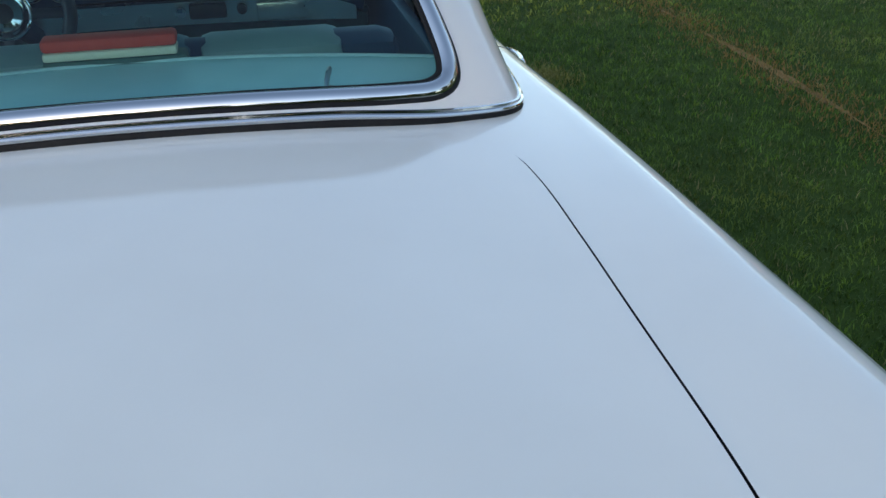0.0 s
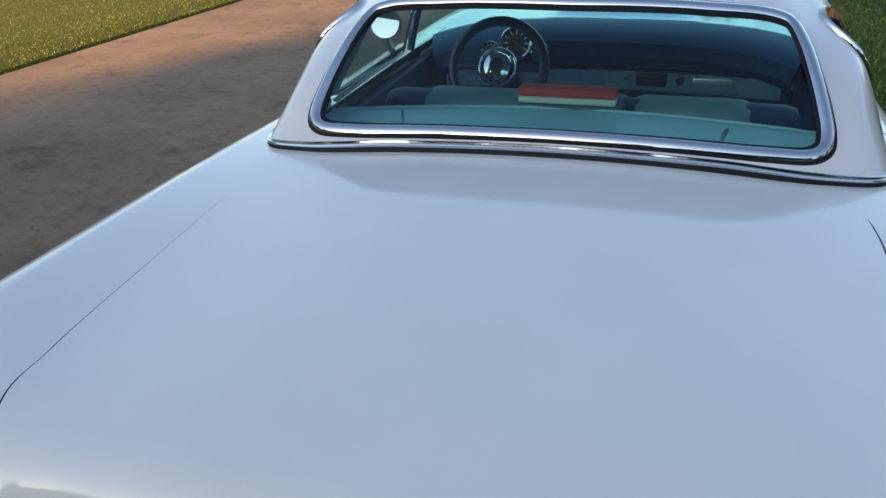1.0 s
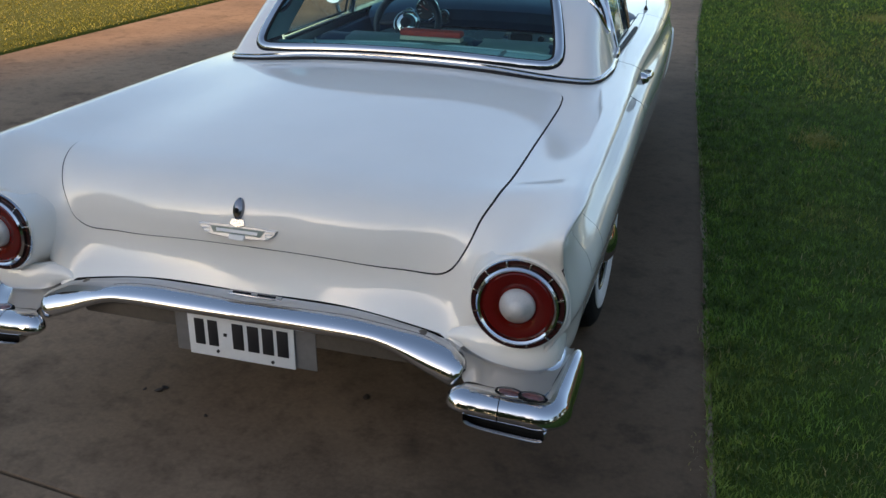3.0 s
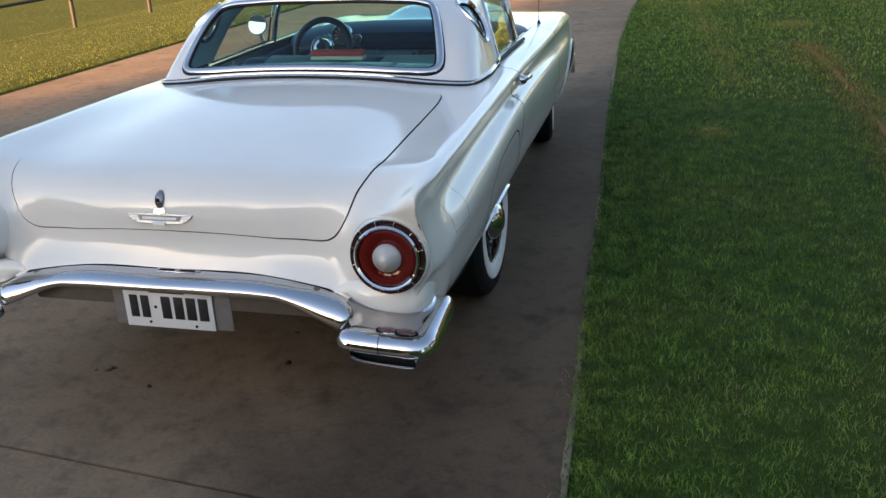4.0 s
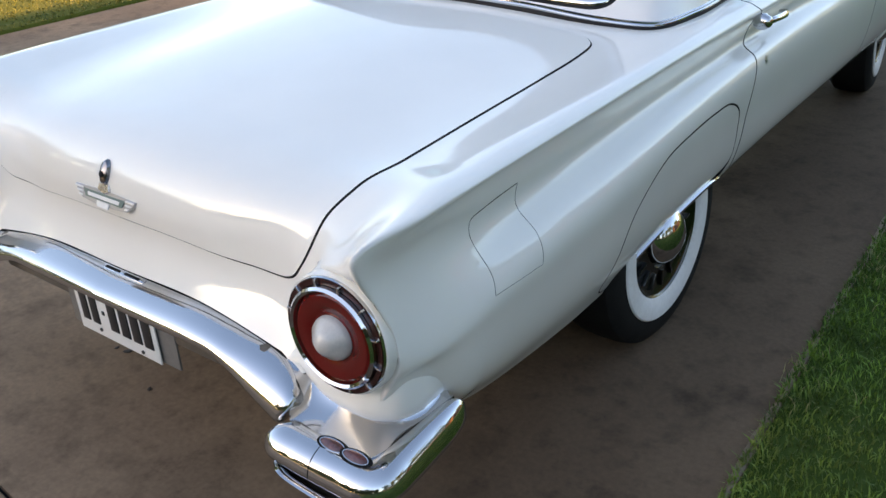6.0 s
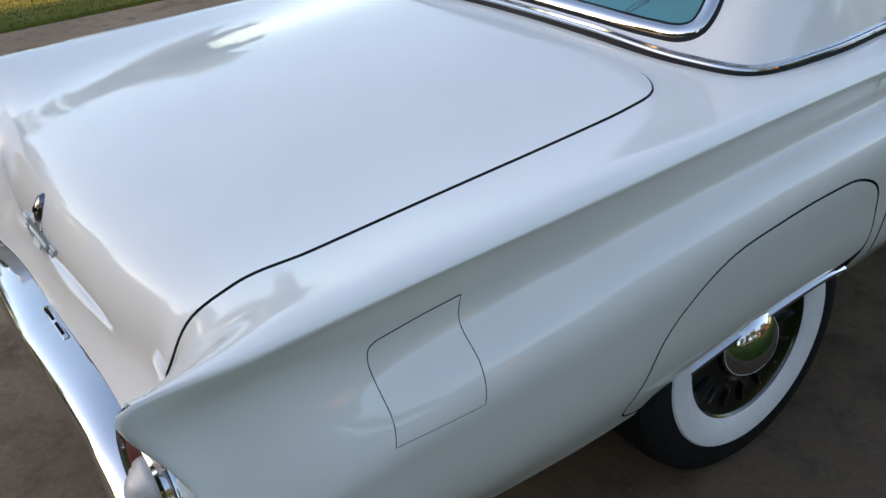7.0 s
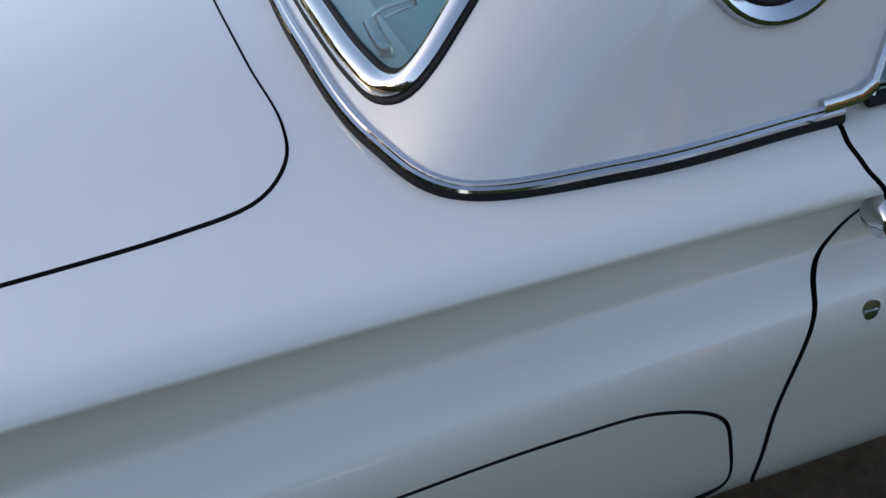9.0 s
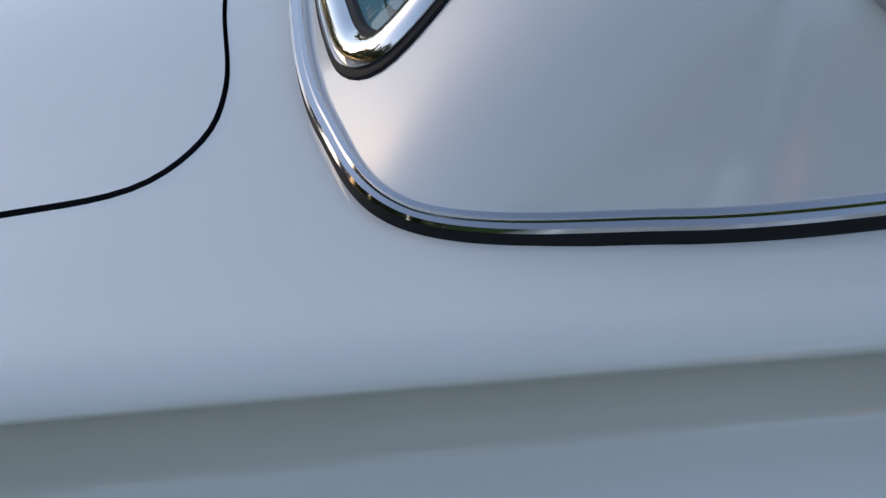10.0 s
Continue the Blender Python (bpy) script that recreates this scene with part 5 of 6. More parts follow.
# Dashboard.
dash_path = [(x, 1.56 - 0.18 * x * x, 0.905 - 0.30 * x ** 4) for x in np.linspace(-0.66, 0.66, 30)]
dash_prof = [(-0.08, 0.955), (-0.13, 0.93), (-0.14, 0.88), (-0.11, 0.84), (-0.05, 0.83), (0.10, 0.84), (0.30, 0.90), (0.30, 0.94), (0.08, 0.972)]
dash = part("dashboard", sweep(bmesh.new(), np.array(dash_path), [(-a, b - 0.90) for a, b in dash_prof], np.tile((0, 0, 1), (30, 1))), NAVY_VINYL, car, "dark blue padded dashboard")
part("dash_panel", sweep(bmesh.new(), np.array([(x, 1.455 - 0.18 * x * x, 0.797) for x in np.linspace(-0.60, 0.60, 30)]), [(-0.012, -0.034), (0.012, -0.034), (0.012, 0.036), (-0.012, 0.036)], np.tile((0, -0.1, 1), (30, 1))), DASH_METAL, dash, "bright metal instrument strip")
part("under_dash", sweep(bmesh.new(), np.array([(x, 1.50 - 0.18 * x * x, 0.66) for x in np.linspace(-0.64, 0.64, 20)]), [(-0.04, -0.2), (0.04, -0.2), (0.04, 0.12), (-0.04, 0.12)], np.tile((0, 0, 1), (20, 1))), CARPET, dash, "dark lower dash")
part("radio", box(bmesh.new(), (0.155, 1.428, 0.805), (0.11, 0.03, 0.045), bevel=0.006), BLACK_PAINT, dash, "black radio face")
for x in (0.075, 0.256):
    part("radio_knob", lathe(bmesh.new(), [(0.016, 0), (0.015, 0.02), (0.006, 0.022)], (x, 1.430, 0.806), (0, -1, 0), 16), BLACK_PAINT if x > 0.2 else CHROME, dash)
part("glove_box", box(bmesh.new(), (0.41, 1.412, 0.795), (0.22, 0.012, 0.056), bevel=0.005), DASH_METAL, dash, "glove box lid")
for x, z, r in ((-0.335, 0.925, 0.062), (-0.43, 0.895, 0.036), (-0.245, 0.895, 0.036)):
    c, ax = Vector((x, 1.40, z)), Vector((0, -1, 0.3)).normalized()
    dial = part("gauge", lathe(bmesh.new(), [(r, 0), (r, 0.02), (r * 0.92, 0.027), (r * 0.82, 0.024), (r * 0.80, 0.012), (r * 0.9, 0.0)], c, ax, 32, True), CHROME, dash, "round instrument dial with chrome bezel")
    part("dial_face", lathe(bmesh.new(), [(r * 0.84, 0.004), (r * 0.83, 0.012), (0.003, 0.013)], c, ax, 32), BLACK_PAINT, dial, "black dial face")
    q = ax.to_track_quat("Z", "Y").to_matrix()
    for k in range(9):
        a = radians(-30 + 30 * k)
        part("dial_mark", box(bmesh.new(), c + ax * 0.0145 + q @ Vector((r * 0.64 * math.cos(a), r * 0.64 * math.sin(a), 0)), (r * 0.26, r * 0.07, 0.002), q @ Matrix.Rotation(a, 3, "Z"), 0.0003), PLATE_WHITE, dial)
    part("dial_needle", box(bmesh.new(), c + ax * 0.0155 + q @ Vector((-r * 0.2, r * 0.12, 0)), (r * 0.7, r * 0.05, 0.002), q @ Matrix.Rotation(radians(150), 3, "Z"), 0.0003), RED_CLOTH, dial)

# Steering wheel.
hub = Vector((-0.345, 1.13, 0.892))
q_axis = Vector((0, -1, 0.45)).normalized()
frame_q = q_axis.to_track_quat("Z", "Y").to_matrix()
rim_path = np.array([hub + frame_q @ Vector((0.158 * math.cos(a), 0.158 * math.sin(a), 0.02)) for a in np.linspace(0, 2 * math.pi, 49)[:-1]])
steer = part("steering_wheel", sweep(bmesh.new(), rim_path, oval(0.018, 0.018, 10), np.tile(tuple(q_axis), (48, 1)), True), material("dark_blue_plastic", (0.01, 0.018, 0.03), rough=0.3, coat=0.5), car, "dark blue steering wheel with chrome horn ring")
part("hub_pad", lathe(bmesh.new(), [(0.050, -0.02), (0.055, 0.02), (0.045, 0.045), (0.02, 0.052), (0.004, 0.053)], hub, q_axis, 32), CHROME, steer, "chrome steering hub")
part("hub_badge", lathe(bmesh.new(), [(0.026, 0.05), (0.025, 0.056), (0.004, 0.058)], hub, q_axis, 24), BLACK_PAINT, steer, "dark hub medallion")
for a in (radians(0), radians(180), radians(270)):
    spoke = np.array([hub + frame_q @ Vector((r * math.cos(a), r * math.sin(a), 0.02 + 0.01 * (1 - r / 0.2))) for r in np.linspace(0.04, 0.15, 6)])
    part("spoke", sweep(bmesh.new(), spoke, oval(0.014, 0.006, 8), np.tile(tuple(q_axis), (6, 1))), material("spoke_blue", (0.012, 0.02, 0.035), rough=0.35), steer)
ring = np.array([hub + frame_q @ Vector((0.062 * math.cos(a), 0.062 * math.sin(a), 0.03)) for a in np.linspace(0, 2 * math.pi, 41)[:-1]])
part("horn_ring", sweep(bmesh.new(), ring, oval(0.005, 0.005, 8), np.tile(tuple(q_axis), (40, 1)), True), CHROME, steer, "chrome horn ring")
column = [hub - q_axis * s for s in (0.0, 0.15, 0.35)]
part("column", sweep(bmesh.new(), np.array(column), oval(0.03, 0.03, 10), np.tile((0, 0, 1), (3, 1))), NAVY_VINYL, steer, "steering column")
part("rear_view_mirror", box(bmesh.new(), (0, 1.46, 1.20), (0.20, 0.02, 0.05), bevel=0.008), CHROME, car, "rear-view mirror")

for side in (1, -1):
    visor = part("sun_visor", box(bmesh.new(), (0.30 * side, 1.40, 1.215), (0.40, 0.016, 0.085), Matrix.Rotation(radians(-35), 3, "X"), 0.007), NAVY_VINYL, car, "dark blue padded sun visor")
    part("visor_rod", sweep(bmesh.new(), np.array([(0.10 * side, 1.43, 1.245), (0.50 * side, 1.43, 1.245)]), oval(0.004, 0.004, 8), np.tile((0, 0, 1), (2, 1))), CHROME, visor, "thin chrome rod")

# ---- ground ----
def edge_right(y):
    """The lawn's edge: it runs in towards the car, then bends away again further up the drive."""
    q = min(max(y, -3.0), 11.0)
    slope = -0.07251 + -0.002796 * q + 0.0009573 * q * q
    return 1.2393 + -0.07251 * q + -0.001398 * q * q + 0.0003191 * q ** 3 + slope * (y - q) + 0.018 * min(1.0, max(0.0, y))


def edge_left(y):
    return -5.15 + 0.055 * y


def strip_mesh(name, x0, x1, ys, nx, height, mat, kind_label, category, bunch=1.0):
    """A sheet between two edge lines along y."""
    verts, faces = [], []
    for y in ys:
        a, b = x0(y), x1(y)
        for k in range(nx):
            x = a + (b - a) * (1 - (1 - k / (nx - 1)) ** bunch)
            verts.append((x, y, height(x, y)))
    for i in range(len(ys) - 1):
        for k in range(nx - 1):
            faces.append((i * nx + k, i * nx + k + 1, (i + 1) * nx + k + 1, (i + 1) * nx + k))
    mesh = bpy.data.meshes.new(name)
    mesh.from_pydata(verts, [], faces)
    return tagged(finish(name, mesh, mat), kind_label, category, kind="structure")


ground = strip_mesh("ground", lambda y: -600.0, lambda y: 600.0, list(np.linspace(-600, 600, 25)), 301, lambda x, y: -0.12 if x > -4 else max(-2.0, -0.16 - 0.16 * (-4 - x)), SOIL, "level ground reaching the horizon", "ground")


def slab(name, y0, y1):
    bm = bmesh.new()
    ys = np.linspace(y0, y1, max(8, int((y1 - y0) / 0.5)))
    slant = lambda x, y: y - (0.10 * x if abs(y - JOINT) < 0.02 else 0.0)
    left = [bm.verts.new((edge_left(y), slant(edge_left(y), y), 0.0)) for y in ys]
    right = [bm.verts.new((edge_right(y), slant(edge_right(y), y), 0.0)) for y in ys]
    for i in range(len(ys) - 1):
        bm.faces.new((left[i], right[i], right[i + 1], left[i + 1]))
    geom = bmesh.ops.extrude_face_region(bm, geom=bm.faces[:])
    bmesh.ops.translate(bm, vec=(0, 0, -0.11), verts=[v for v in geom["geom"] if isinstance(v, bmesh.types.BMVert)])
    rim = [e for e in bm.edges if all(abs(v.co.z) < 1e-6 for v in e.verts) and len(e.link_faces) == 2 and any(abs(f.normal.z) < 0.5 for f in e.link_faces)]
    bm.normal_update()
    rim = [e for e in bm.edges if all(abs(v.co.z) < 1e-6 for v in e.verts) and any(abs(f.normal.z) < 0.5 for f in e.link_faces)]
    bmesh.ops.bevel(bm, geom=rim, offset=0.002, segments=2, affect="EDGES")
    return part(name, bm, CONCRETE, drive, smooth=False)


JOINT = -1.55
drive = thing("driveway", "brown-grey stained concrete drive with a joint across it", "driveway", kind="structure")
# Carried on unseen behind the camera to bounce warm light onto the tail.
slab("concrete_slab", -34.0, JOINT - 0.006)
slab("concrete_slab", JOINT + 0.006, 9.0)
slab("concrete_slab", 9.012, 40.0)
part("joint_filler", box(bmesh.new(), (-2.0, JOINT + 0.2, -0.06), (8.0, 1.2, 0.08)), DARK, drive, "dark joint filler", smooth=False)


verts, faces = [], []
for k, y in enumerate(np.linspace(-8.5, 30.0, 900)):
    wide = 0.022 + 0.014 * noise.noise(Vector((y * 5.0, 0.3, 0))) + 0.008 * noise.noise(Vector((y * 31.0, 1.3, 0)))
    x = edge_right(y) - 0.004
    verts += [(x, y, -0.02), (x, y, 0.004), (x - 0.6 * wide, y, 0.004), (x - wide, y, -0.001)]
    if k:
        faces += [(4 * k - 4 + c, 4 * k - 3 + c, 4 * k + 1 + c, 4 * k + c) for c in range(3)]
mesh = bpy.data.meshes.new("worn_edge")
mesh.from_pydata(verts, [], faces)
finish("worn_edge", mesh, mottled(material("worn_concrete_edge", rough=0.9, spec=0.2), (0.12, 0.095, 0.065), (0.27, 0.215, 0.155), (3.0, 90.0), bump=0.4, depth=0.003), drive, "pale worn arris along the lawn")


def lawn_height(x, y):
    d = x - edge_right(y)
    return -0.012 + min(0.05, 0.02 * d) + 0.03 * noise.noise(Vector((x * 0.4, y * 0.4, 0)))


def bank_height(x, y):
    """Turf lip at the drive, then ground that falls away gently to a fence."""
    d = edge_left(y) - x
    return -0.02 + 0.04 * min(1, max(0, d) / 0.04) - 0.118 * min(8.0, max(0, d - 0.4)) + 0.02 * noise.noise(Vector((x * 0.5, y * 0.5, 4))) * min(1, max(0, d))


lawn = strip_mesh("lawn", edge_right, lambda y: 26.0, list(np.linspace(-34, 40, 130)), 60, lawn_height, SOIL, "mown green lawn beside the drive", "lawn")
bank = strip_mesh("field", lambda y: -60.0, edge_left, list(np.linspace(-34, 60, 160)), 110, bank_height, FIELD_SOIL, "sunlit mown grass field beyond the drive", "field", 3.0)


def blades(name, count, place, height, width, mat, label, seed):
    """Many bent blades as one mesh."""
    rng = np.random.default_rng(seed)
    x, y = place(rng, count)
    z = np.array([height[2](a, b) for a, b in zip(x, y)])
    h = rng.uniform(height[0], height[1], count)
    w = rng.uniform(width[0], width[1], count)
    a = rng.uniform(0, 2 * np.pi, count)
    lean = rng.uniform(0.2, 1.4, count) * h
    la = rng.uniform(0, 2 * np.pi, count)
    dx, dy = np.cos(a) * w, np.sin(a) * w
    lx, ly = np.cos(la) * lean, np.sin(la) * lean
    v = np.empty((count, 5, 3))
    v[:, 0] = np.c_[x - dx, y - dy, z - 0.005]
    v[:, 1] = np.c_[x + dx, y + dy, z - 0.005]
    v[:, 2] = np.c_[x + dx * 0.8 + lx * 0.35, y + dy * 0.8 + ly * 0.35, z + h * 0.6]
    v[:, 3] = np.c_[x - dx * 0.8 + lx * 0.35, y - dy * 0.8 + ly * 0.35, z + h * 0.6]
    v[:, 4] = np.c_[x + lx, y + ly, z + h]
    base_i = np.arange(count)[:, None] * 5
    quads = base_i + np.array([0, 1, 2, 3])
    tris = base_i + np.array([3, 2, 4])
    mesh = bpy.data.meshes.new(name)
    mesh.from_pydata(v.reshape(-1, 3).tolist(), [], quads.tolist() + tris.tolist())
    return tagged(finish(name, mesh, mat, smooth=False), label, "grass", kind="stuff")


def bare(x, y):
    """How bare the lawn is along an old trench line."""
    off = np.abs(x - 2.88 + 0.015 * (y - 2.5) ** 2)
    return np.exp(-(off / 0.05) ** 2) * (y > -0.5) * (0.5 + 0.5 * np.sin(y * 3.1 + np.sin(y * 7.3)))


def on_lawn(rng, n):
    wide = rng.random(n) < 0.22
    y = np.where(wide, -8.9 + 21 * rng.random(n), -2.9 - 1.2 * rng.random(n) ** 2 + 14.5 * rng.random(n) ** 1.5)
    reach = np.where(wide, 13.0, 5.0 + 1.8 * rng.random(n))
    x = np.array([edge_right(b) for b in y]) - 0.02 + reach * rng.random(n) ** 1.4
    keep = rng.random(n) > 0.93 * bare(x, y)
    return np.where(keep, x, x + 0.8), y


def far_lawn(rng, n):
    y = 4 + 22 * rng.random(n)
    x = np.array([edge_right(b) for b in y]) + 14 * rng.random(n)
    return x, y


def on_bank(rng, n):
    y = -1 + 24 * rng.random(n)
    x = np.array([edge_left(b) for b in y]) + 0.012 - 14 * rng.random(n) ** 1.7
    return x, y


def dry_spots(rng, n):
    y = -2.6 + 9 * rng.random(n)
    x = np.array([edge_right(b) for b in y]) + 4.5 * rng.random(n) ** 1.3
    cx, cy = np.round(x * 1.7) / 1.7, np.round(y * 1.3) / 1.3
    pull = 0.75 * rng.random(n)
    return x + (cx - x) * pull, y + (cy - y) * pull


def trench(y):
    return 2.88 - 0.015 * (y - 2.5) ** 2 + 0.012 * noise.noise(Vector((y * 6, 3.1, 0)))


def trench_width(y):
    return 0.004 + 0.035 * max(0.0, noise.noise(Vector((y * 2.3, 0.7, 0))) + 0.25 + 0.5 * noise.noise(Vector((y * 13, 0.2, 0))))


strip_mesh("bare_earth", lambda y: trench(y) - trench_width(y), lambda y: trench(y) + trench_width(y), list(np.linspace(1.2, 6.4, 120)), 7,
           lambda x, y: lawn_height(x, y) + 0.004 + 0.005 * noise.noise(Vector((x * 25, y * 25, 2))), BARE_EARTH, "orange-brown line of bare earth across the lawn", "bare earth")


def along_trench(rng, n):
    y = 1.2 + 5.4 * rng.random(n)
    return 2.88 - 0.015 * (y - 2.5) ** 2 + rng.normal(0, 0.12, n), y


def pale_patches(rng, n):
    """A worn track along the lawn, a small pale spot and a yellow tuft beside the bare line."""
    y = 4.4 + 6.0 * rng.random(n)
    x = 1.97 - 0.077 * (y - 4.4) + rng.normal(0, 0.09, n)
    pick = rng.random(n)
    a, r = rng.uniform(0, 2 * np.pi, n), np.abs(rng.normal(0, 0.75, n))
    x = np.where(pick < 0.15, 1.75 + 0.12 * r * np.cos(a), np.where(pick < 0.5, 2.62 + 0.24 * r * np.cos(a), x))
    y = np.where(pick < 0.15, 2.85 + 0.16 * r * np.sin(a), np.where(pick < 0.5, 7.9 + 0.28 * r * np.sin(a), y))
    return x, y


blades("dry_grass", 6000, along_trench, (0.012, 0.030, lawn_height), (0.0014, 0.003), TRENCH_GRASS, "orange-brown dying grass along the bare line", 9)
blades("dry_grass", 7000, dry_spots, (0.014, 0.032, lawn_height), (0.0009, 0.0019), DRY_GRASS, "scattered dry straw-coloured blades", 7)
blades("dry_grass", 6000, pale_patches, (0.014, 0.036, lawn_height), (0.0015, 0.003), STRAW, "pale yellow-green worn patches in the lawn", 8)
blades("lawn_grass", 430000, on_lawn, (0.010, 0.030, lawn_height), (0.0012, 0.0027), GRASS, "short green mown grass with dry patches", 1)
blades("lawn_grass", 80000, far_lawn, (0.015, 0.04, lawn_height), (0.004, 0.009), FAR_GRASS, "short green mown grass further along the drive", 2)
blades("field_grass", 90000, on_bank, (0.006, 0.020, bank_height), (0.003, 0.006), FIELD, "rough yellow-green field grass", 3)


# Fallen leaves on the drive.
def leaf(x, y, size, turn, curl):
    bm = bmesh.new()
    rows = []
    for k in range(6):
        w = math.sin(math.pi * (k + 0.15) / 5.4) * 0.32
        a = -0.5 + k / 5
        rows.append([bm.verts.new((b * size, a * size, 0.002 + size * (curl * a * a + 0.25 * curl * abs(b)))) for b in (-w, 0, w)])
    for a, b in zip(rows, rows[1:]):
        for k in range(2):
            bm.faces.new((a[k], a[k + 1], b[k + 1], b[k]))
    geom = bmesh.ops.extrude_face_region(bm, geom=bm.faces[:])
    bmesh.ops.translate(bm, vec=(0, 0, 0.0012), verts=[v for v in geom["geom"] if isinstance(v, bmesh.types.BMVert)])
    bmesh.ops.rotate(bm, matrix=Matrix.Rotation(turn, 3, "Z"), verts=bm.verts)
    mesh = bpy.data.meshes.new("leaf")
    bm.to_mesh(mesh)
    bm.free()
    ob = finish("fallen_leaf", mesh, DEAD_LEAF)
    ob.location = (x, y, 0.0)
    return tagged(ob, "curled dark brown dead leaf lying on the concrete", "leaf", "fallen leaves")


DEAD_LEAF = mottled(material("dead_leaf", rough=0.7), (0.02, 0.012, 0.008), (0.06, 0.035, 0.02), (30, 200))
for k, (x, y) in enumerate([(-0.56, -0.96), (-0.5, -0.93), (-0.51, -0.95), (-0.28, -1.04), (0.1, -0.52), (0.17, -0.78)]):
    leaf(x, y, 0.020 + 0.008 * (k % 3), k * 1.3, 0.5)

# ---- fence, trees ----
fence = thing("fence", "dark post-and-rail fence in the field", "fence", (-10, 12, 0))
FENCE = [(-11.3 + 0.55 * k, 14.0 + 2.1 * k) for k in range(-5, 7)]
for (xa, ya), (xb, yb_) in zip(FENCE, FENCE[1:]):
    path = np.array([(xa, ya, bank_height(xa, ya) + 0.70), (xb, yb_, bank_height(xb, yb_) + 0.70)])
    part("rail", sweep(bmesh.new(), path, oval(0.04, 0.035, 8), np.tile((0, 0, 1), (2, 1))), FENCE_PAINT, fence)
for x, y in FENCE:
    part("post", lathe(bmesh.new(), [(0.05, -0.1), (0.046, 0.72), (0.03, 0.75)], (x, y, bank_height(x, y)), (0, 0, 1), 12), FENCE_PAINT, fence)


def tree(x, y, height, spread, seed, leaf_count=2600, skirt=0.62):
    rng = np.random.default_rng(seed)
    t = thing("tree", "large leafy tree standing out of view", "tree", (x, y, 0), "trees round the field")
    trunk = np.array([(x, y, -0.2), (x + 0.1, y, height * 0.15), (x - 0.05, y + 0.1, height * 0.35), (x, y, height * 0.6)])
    bm = bmesh.new()
    pts = smooth_path(trunk, 12)
    rings = []
    for i, q in enumerate(pts):
        r = height * 0.03 * (1.4 - i / 11)
        rings.append([bm.verts.new(q + np.array([r * math.cos(a), r * math.sin(a), 0])) for a in np.linspace(0, 2 * math.pi, 11)[:-1]])
    for a, b in zip(rings, rings[1:]):
        for k in range(10):
            bm.faces.new((a[k], a[(k + 1) % 10], b[(k + 1) % 10], b[k]))
    bm.faces.new(rings[-1])
    for k in range(7):
        a = 2 * math.pi * k / 7 + rng.random()
        s = pts[5 + k % 6]
        e = s + np.array([math.cos(a) * spread * 0.6, math.sin(a) * spread * 0.6, height * 0.22])
        sweep(bm, np.array([s, (s + e) / 2 + [0, 0, height * 0.03], e]), oval(height * 0.008, height * 0.008, 6), np.tile((0, 0.1, 1), (3, 1)))
    part("trunk", bm, BARK, t, "grey-brown trunk and limbs")
    clumps = []
    for _ in range(34):
        d = rng.normal(size=3)
        d /= np.linalg.norm(d)
        clumps.append(np.array([x, y, height * skirt]) + d * np.array([spread, spread, height * (0.98 - skirt)]) * rng.uniform(0.35, 1.0))
    v, f = [], []
    for i in range(leaf_count):
        c = clumps[rng.integers(len(clumps))] + rng.normal(size=3) * height * 0.055
        a = rng.normal(size=3)
        a /= np.linalg.norm(a)
        b = np.cross(a, rng.normal(size=3))
        b /= np.linalg.norm(b)
        s = height * rng.uniform(0.018, 0.04)
        k = len(v)
        v += [c - a * s, c + b * s * 0.6, c + a * s, c - b * s * 0.6]
        f.append((k, k + 1, k + 2, k + 3))
    mesh = bpy.data.meshes.new("crown")
    mesh.from_pydata([tuple(q) for q in v], [], f)
    crown = finish("crown", mesh, LEAVES, t, "green leafy crown", smooth=False)
    crown.location = -Vector(t.location)
    return t


for k in range(9):
    tree(-43.0 - 3.0 * (k % 2), -42.0 + 6.6 * k, 10.5 + 1.1 * (k % 3), 4.6, 80 + k, 2200)
for k in range(6):
    tree(-82.0 + 10.0 * k, 46.0 + 12.0 * k, 8.0 + 1.2 * (k % 3), 5.0, 100 + k, 1600)
# Unseen row behind the camera, added to keep the low sun off the car.
for k in range(11):
    tree(-15.9 + k * 5.2, -35.0 - 2.0 * (k % 3), 12.4 + 0.7 * ((k + 2) % 3), 4.8, 40 + k, 5200, 0.52)
for k in range(6):
    tree(24.0 + 2.0 * (k % 2), -12.0 + k * 7.5, 9.0 + 1.3 * (k % 3), 4.2, 60 + k, 2200)

# Unseen low row, added to darken the horizon mirrored in the boot lid.
for k in range(9):
    tree(-21.0 - k * 3.6, -40.0 + 0.5 * (k % 3), 6.3 + 0.4 * (k % 3), 3.4, 130 + k, 3000, 0.48)

# Unseen row ahead, added to block bright horizon mirrored in the flank.
for k in range(7):
    tree(4.0 + k * 6.0, 56.0 - 2.5 * k, 8.6 + 1.0 * (k % 3), 4.4, 170 + k, 2200, 0.48)

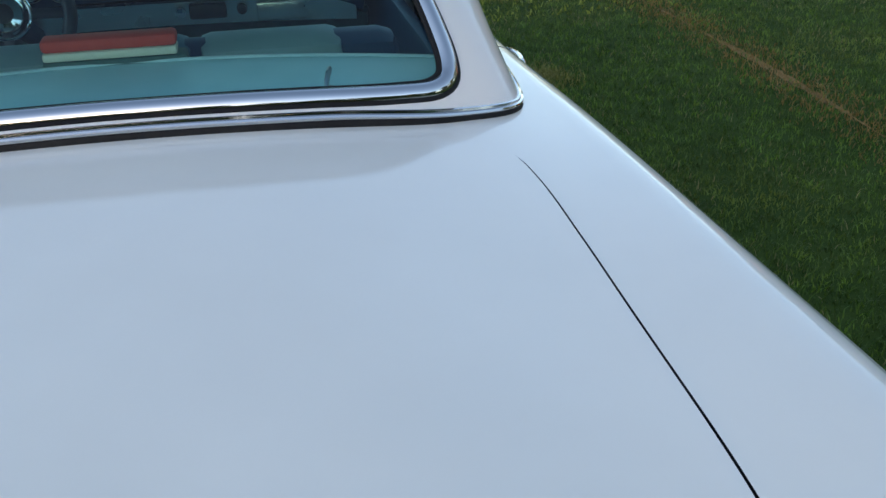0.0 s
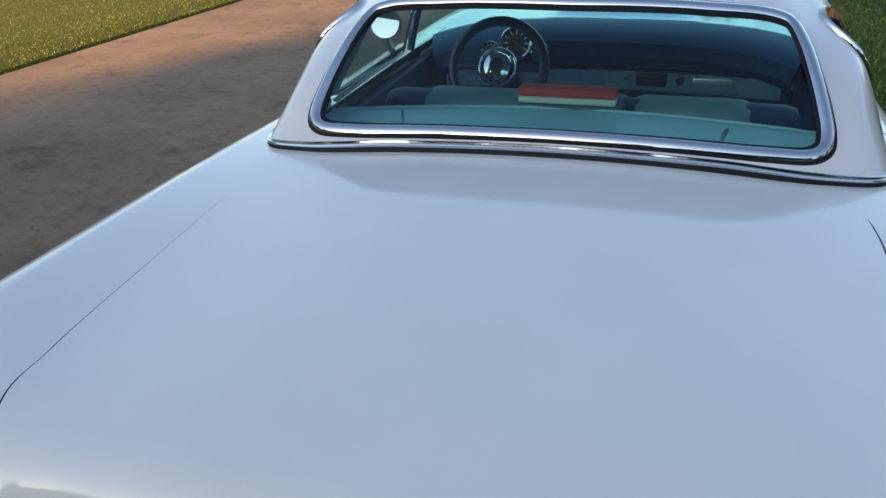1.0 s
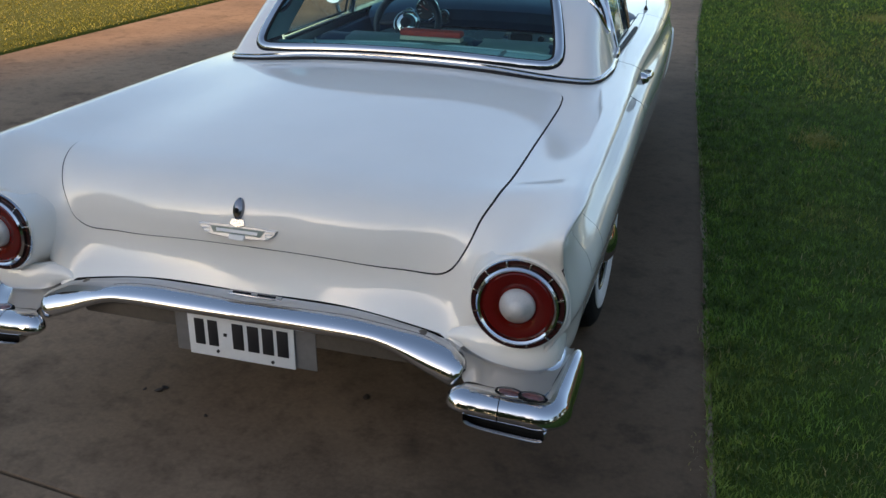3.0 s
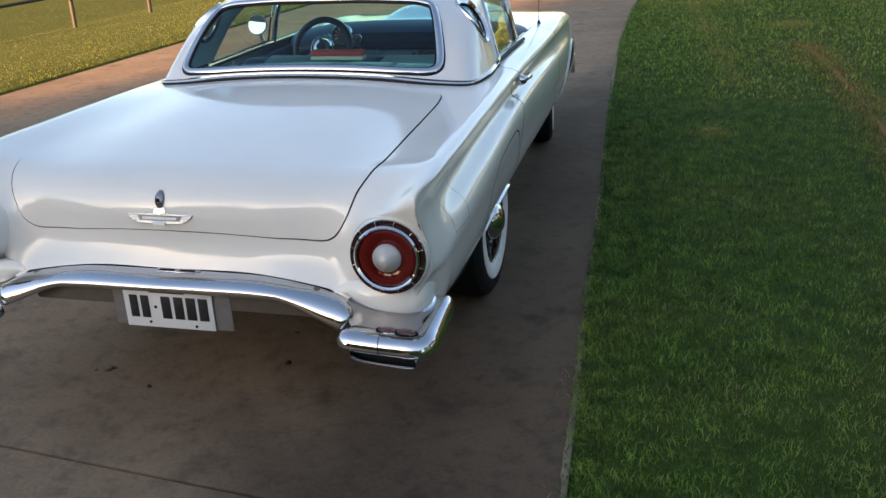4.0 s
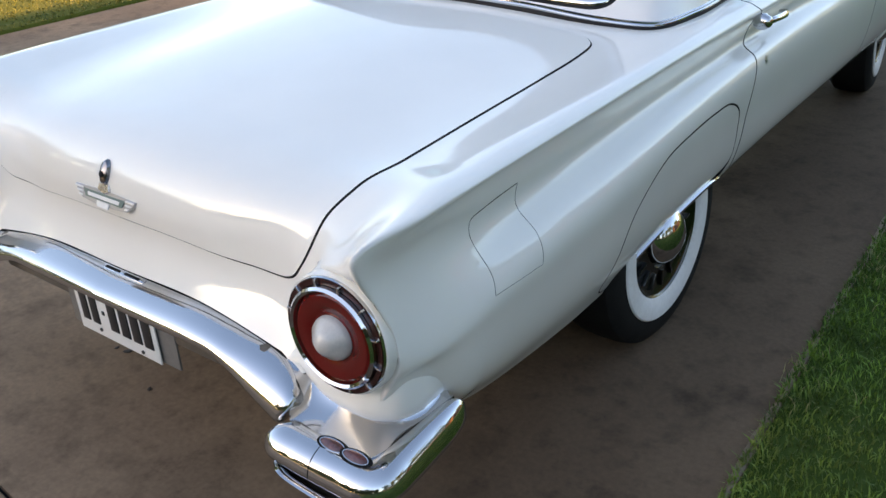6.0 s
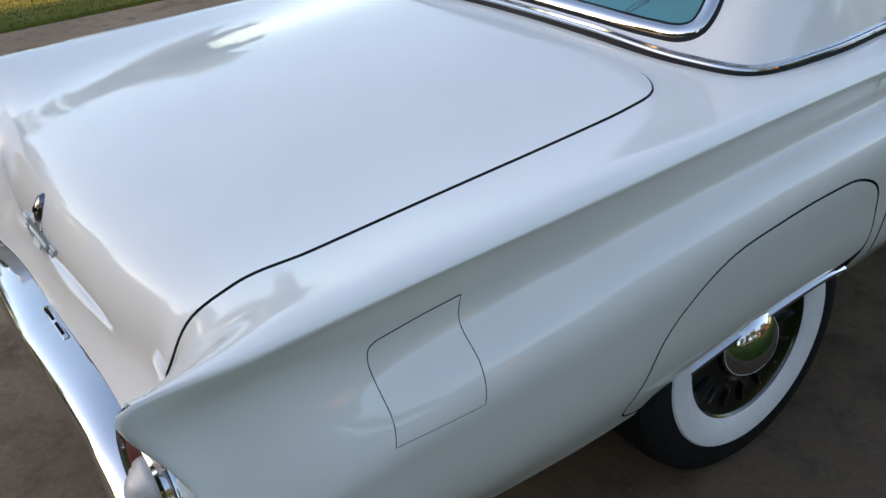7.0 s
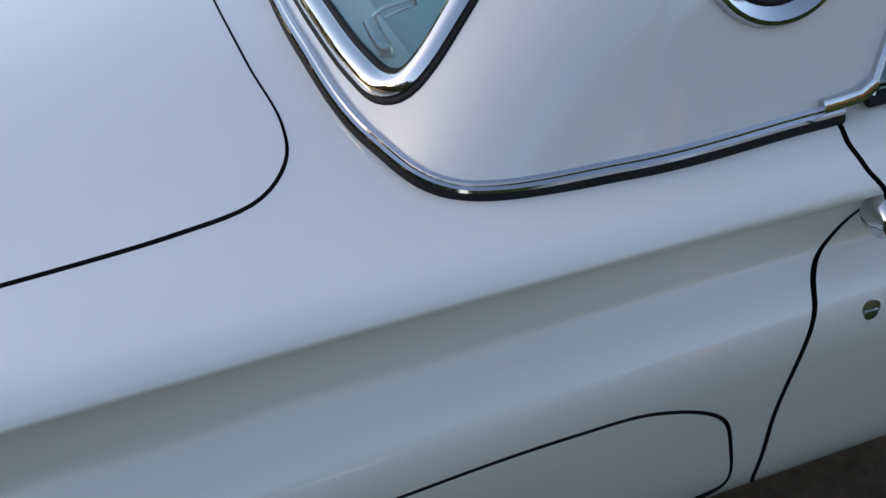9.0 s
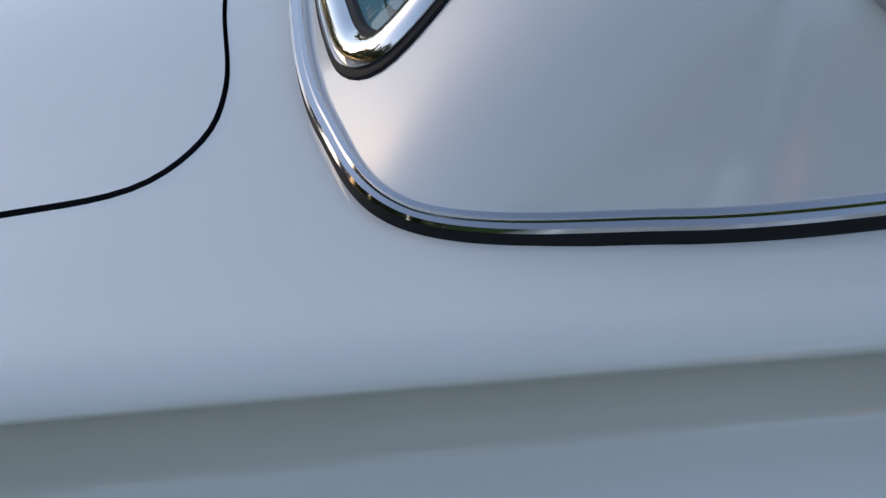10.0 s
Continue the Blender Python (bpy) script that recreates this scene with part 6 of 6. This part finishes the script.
def woods(name, count, place, tall, size, seed):
    """An added, unseen belt of undergrowth as one mass of leaf clumps."""
    rng = np.random.default_rng(seed)
    x, y = place(rng, count)
    top = tall * (0.75 + 0.25 * np.sin(0.31 * (x + y)) * np.cos(0.17 * (x - y)))
    c = np.c_[x, y, top * rng.random(count) ** 0.8]
    a = rng.normal(size=(count, 3))
    a /= np.linalg.norm(a, axis=1)[:, None]
    b = np.cross(a, rng.normal(size=(count, 3)))
    b /= np.linalg.norm(b, axis=1)[:, None]
    r = (size * rng.uniform(0.5, 1.0, count))[:, None]
    v = np.stack([c - a * r, c + b * r * 0.7, c + a * r, c - b * r * 0.7], 1)
    mesh = bpy.data.meshes.new(name)
    mesh.from_pydata(v.reshape(-1, 3).tolist(), [], (np.arange(count)[:, None] * 4 + np.arange(4)).tolist())
    return tagged(finish(name, mesh, LEAVES, smooth=False), "dark green leaf belt, added unseen to block the bright horizon", "woods", kind="stuff")


# Screens put in to block the bright low horizon mirrored in the car.
woods("horizon_screen", 14000, lambda rng, n: (rng.uniform(-62, 60, n), rng.uniform(-52, -47, n)), 5.0, 0.55, 11)
woods("horizon_screen", 12000, lambda rng, n: (rng.uniform(-58, -52, n), rng.uniform(-50, 70, n)), 5.0, 0.55, 12)
woods("horizon_screen", 9000, lambda rng, n: (rng.uniform(30, 34, n), rng.uniform(-45, 60, n)), 5.0, 0.5, 13)

# Brick house on the far side of the lawn, seen only mirrored in the car's windows.
BRICK = mottled(material("red_brown_brick", rough=0.85), (0.11, 0.058, 0.036), (0.19, 0.10, 0.062), (3.0, 30.0), bump=0.4)
ROOF = mottled(material("roof_shingle", rough=0.9), (0.05, 0.045, 0.04), (0.10, 0.09, 0.08), (3.0, 40.0), bump=0.5)
house = thing("house", "red brick house with dark windows beyond the lawn", "house", (23, 19, 0))
part("wall", box(bmesh.new(), (23.0, 19.0, 2.1), (7.0, 18.0, 4.4), bevel=0.03), BRICK, house, "red brick walls")
bm = bmesh.new()
ridge_pts = [(18.8, 9.4, 4.25), (27.2, 9.4, 4.25), (27.2, 28.6, 4.25), (18.8, 28.6, 4.25), (23.0, 13.6, 6.8), (23.0, 24.4, 6.8)]
vs = [bm.verts.new(q) for q in ridge_pts]
for idx in ((0, 1, 4), (1, 2, 5, 4), (2, 3, 5), (3, 0, 4, 5), (3, 2, 1, 0)):
    bm.faces.new([vs[i] for i in idx])
part("roof", bm, ROOF, house, "dark shingle hip roof", smooth=False)
DARK_PANE = material("dark_pane", (0.02, 0.025, 0.03), rough=0.05)
for y in np.arange(11.4, 28.0, 2.4):
    for z in (1.2, 3.2):
        w = part("window", box(bmesh.new(), (19.48, y, z), (0.06, 1.5, 1.3), bevel=0.01), FENCE_PAINT, house, "dark framed window")
        part("pane", box(bmesh.new(), (19.44, y, z), (0.04, 1.35, 1.15), bevel=0.005), DARK_PANE, w, "dark window pane")
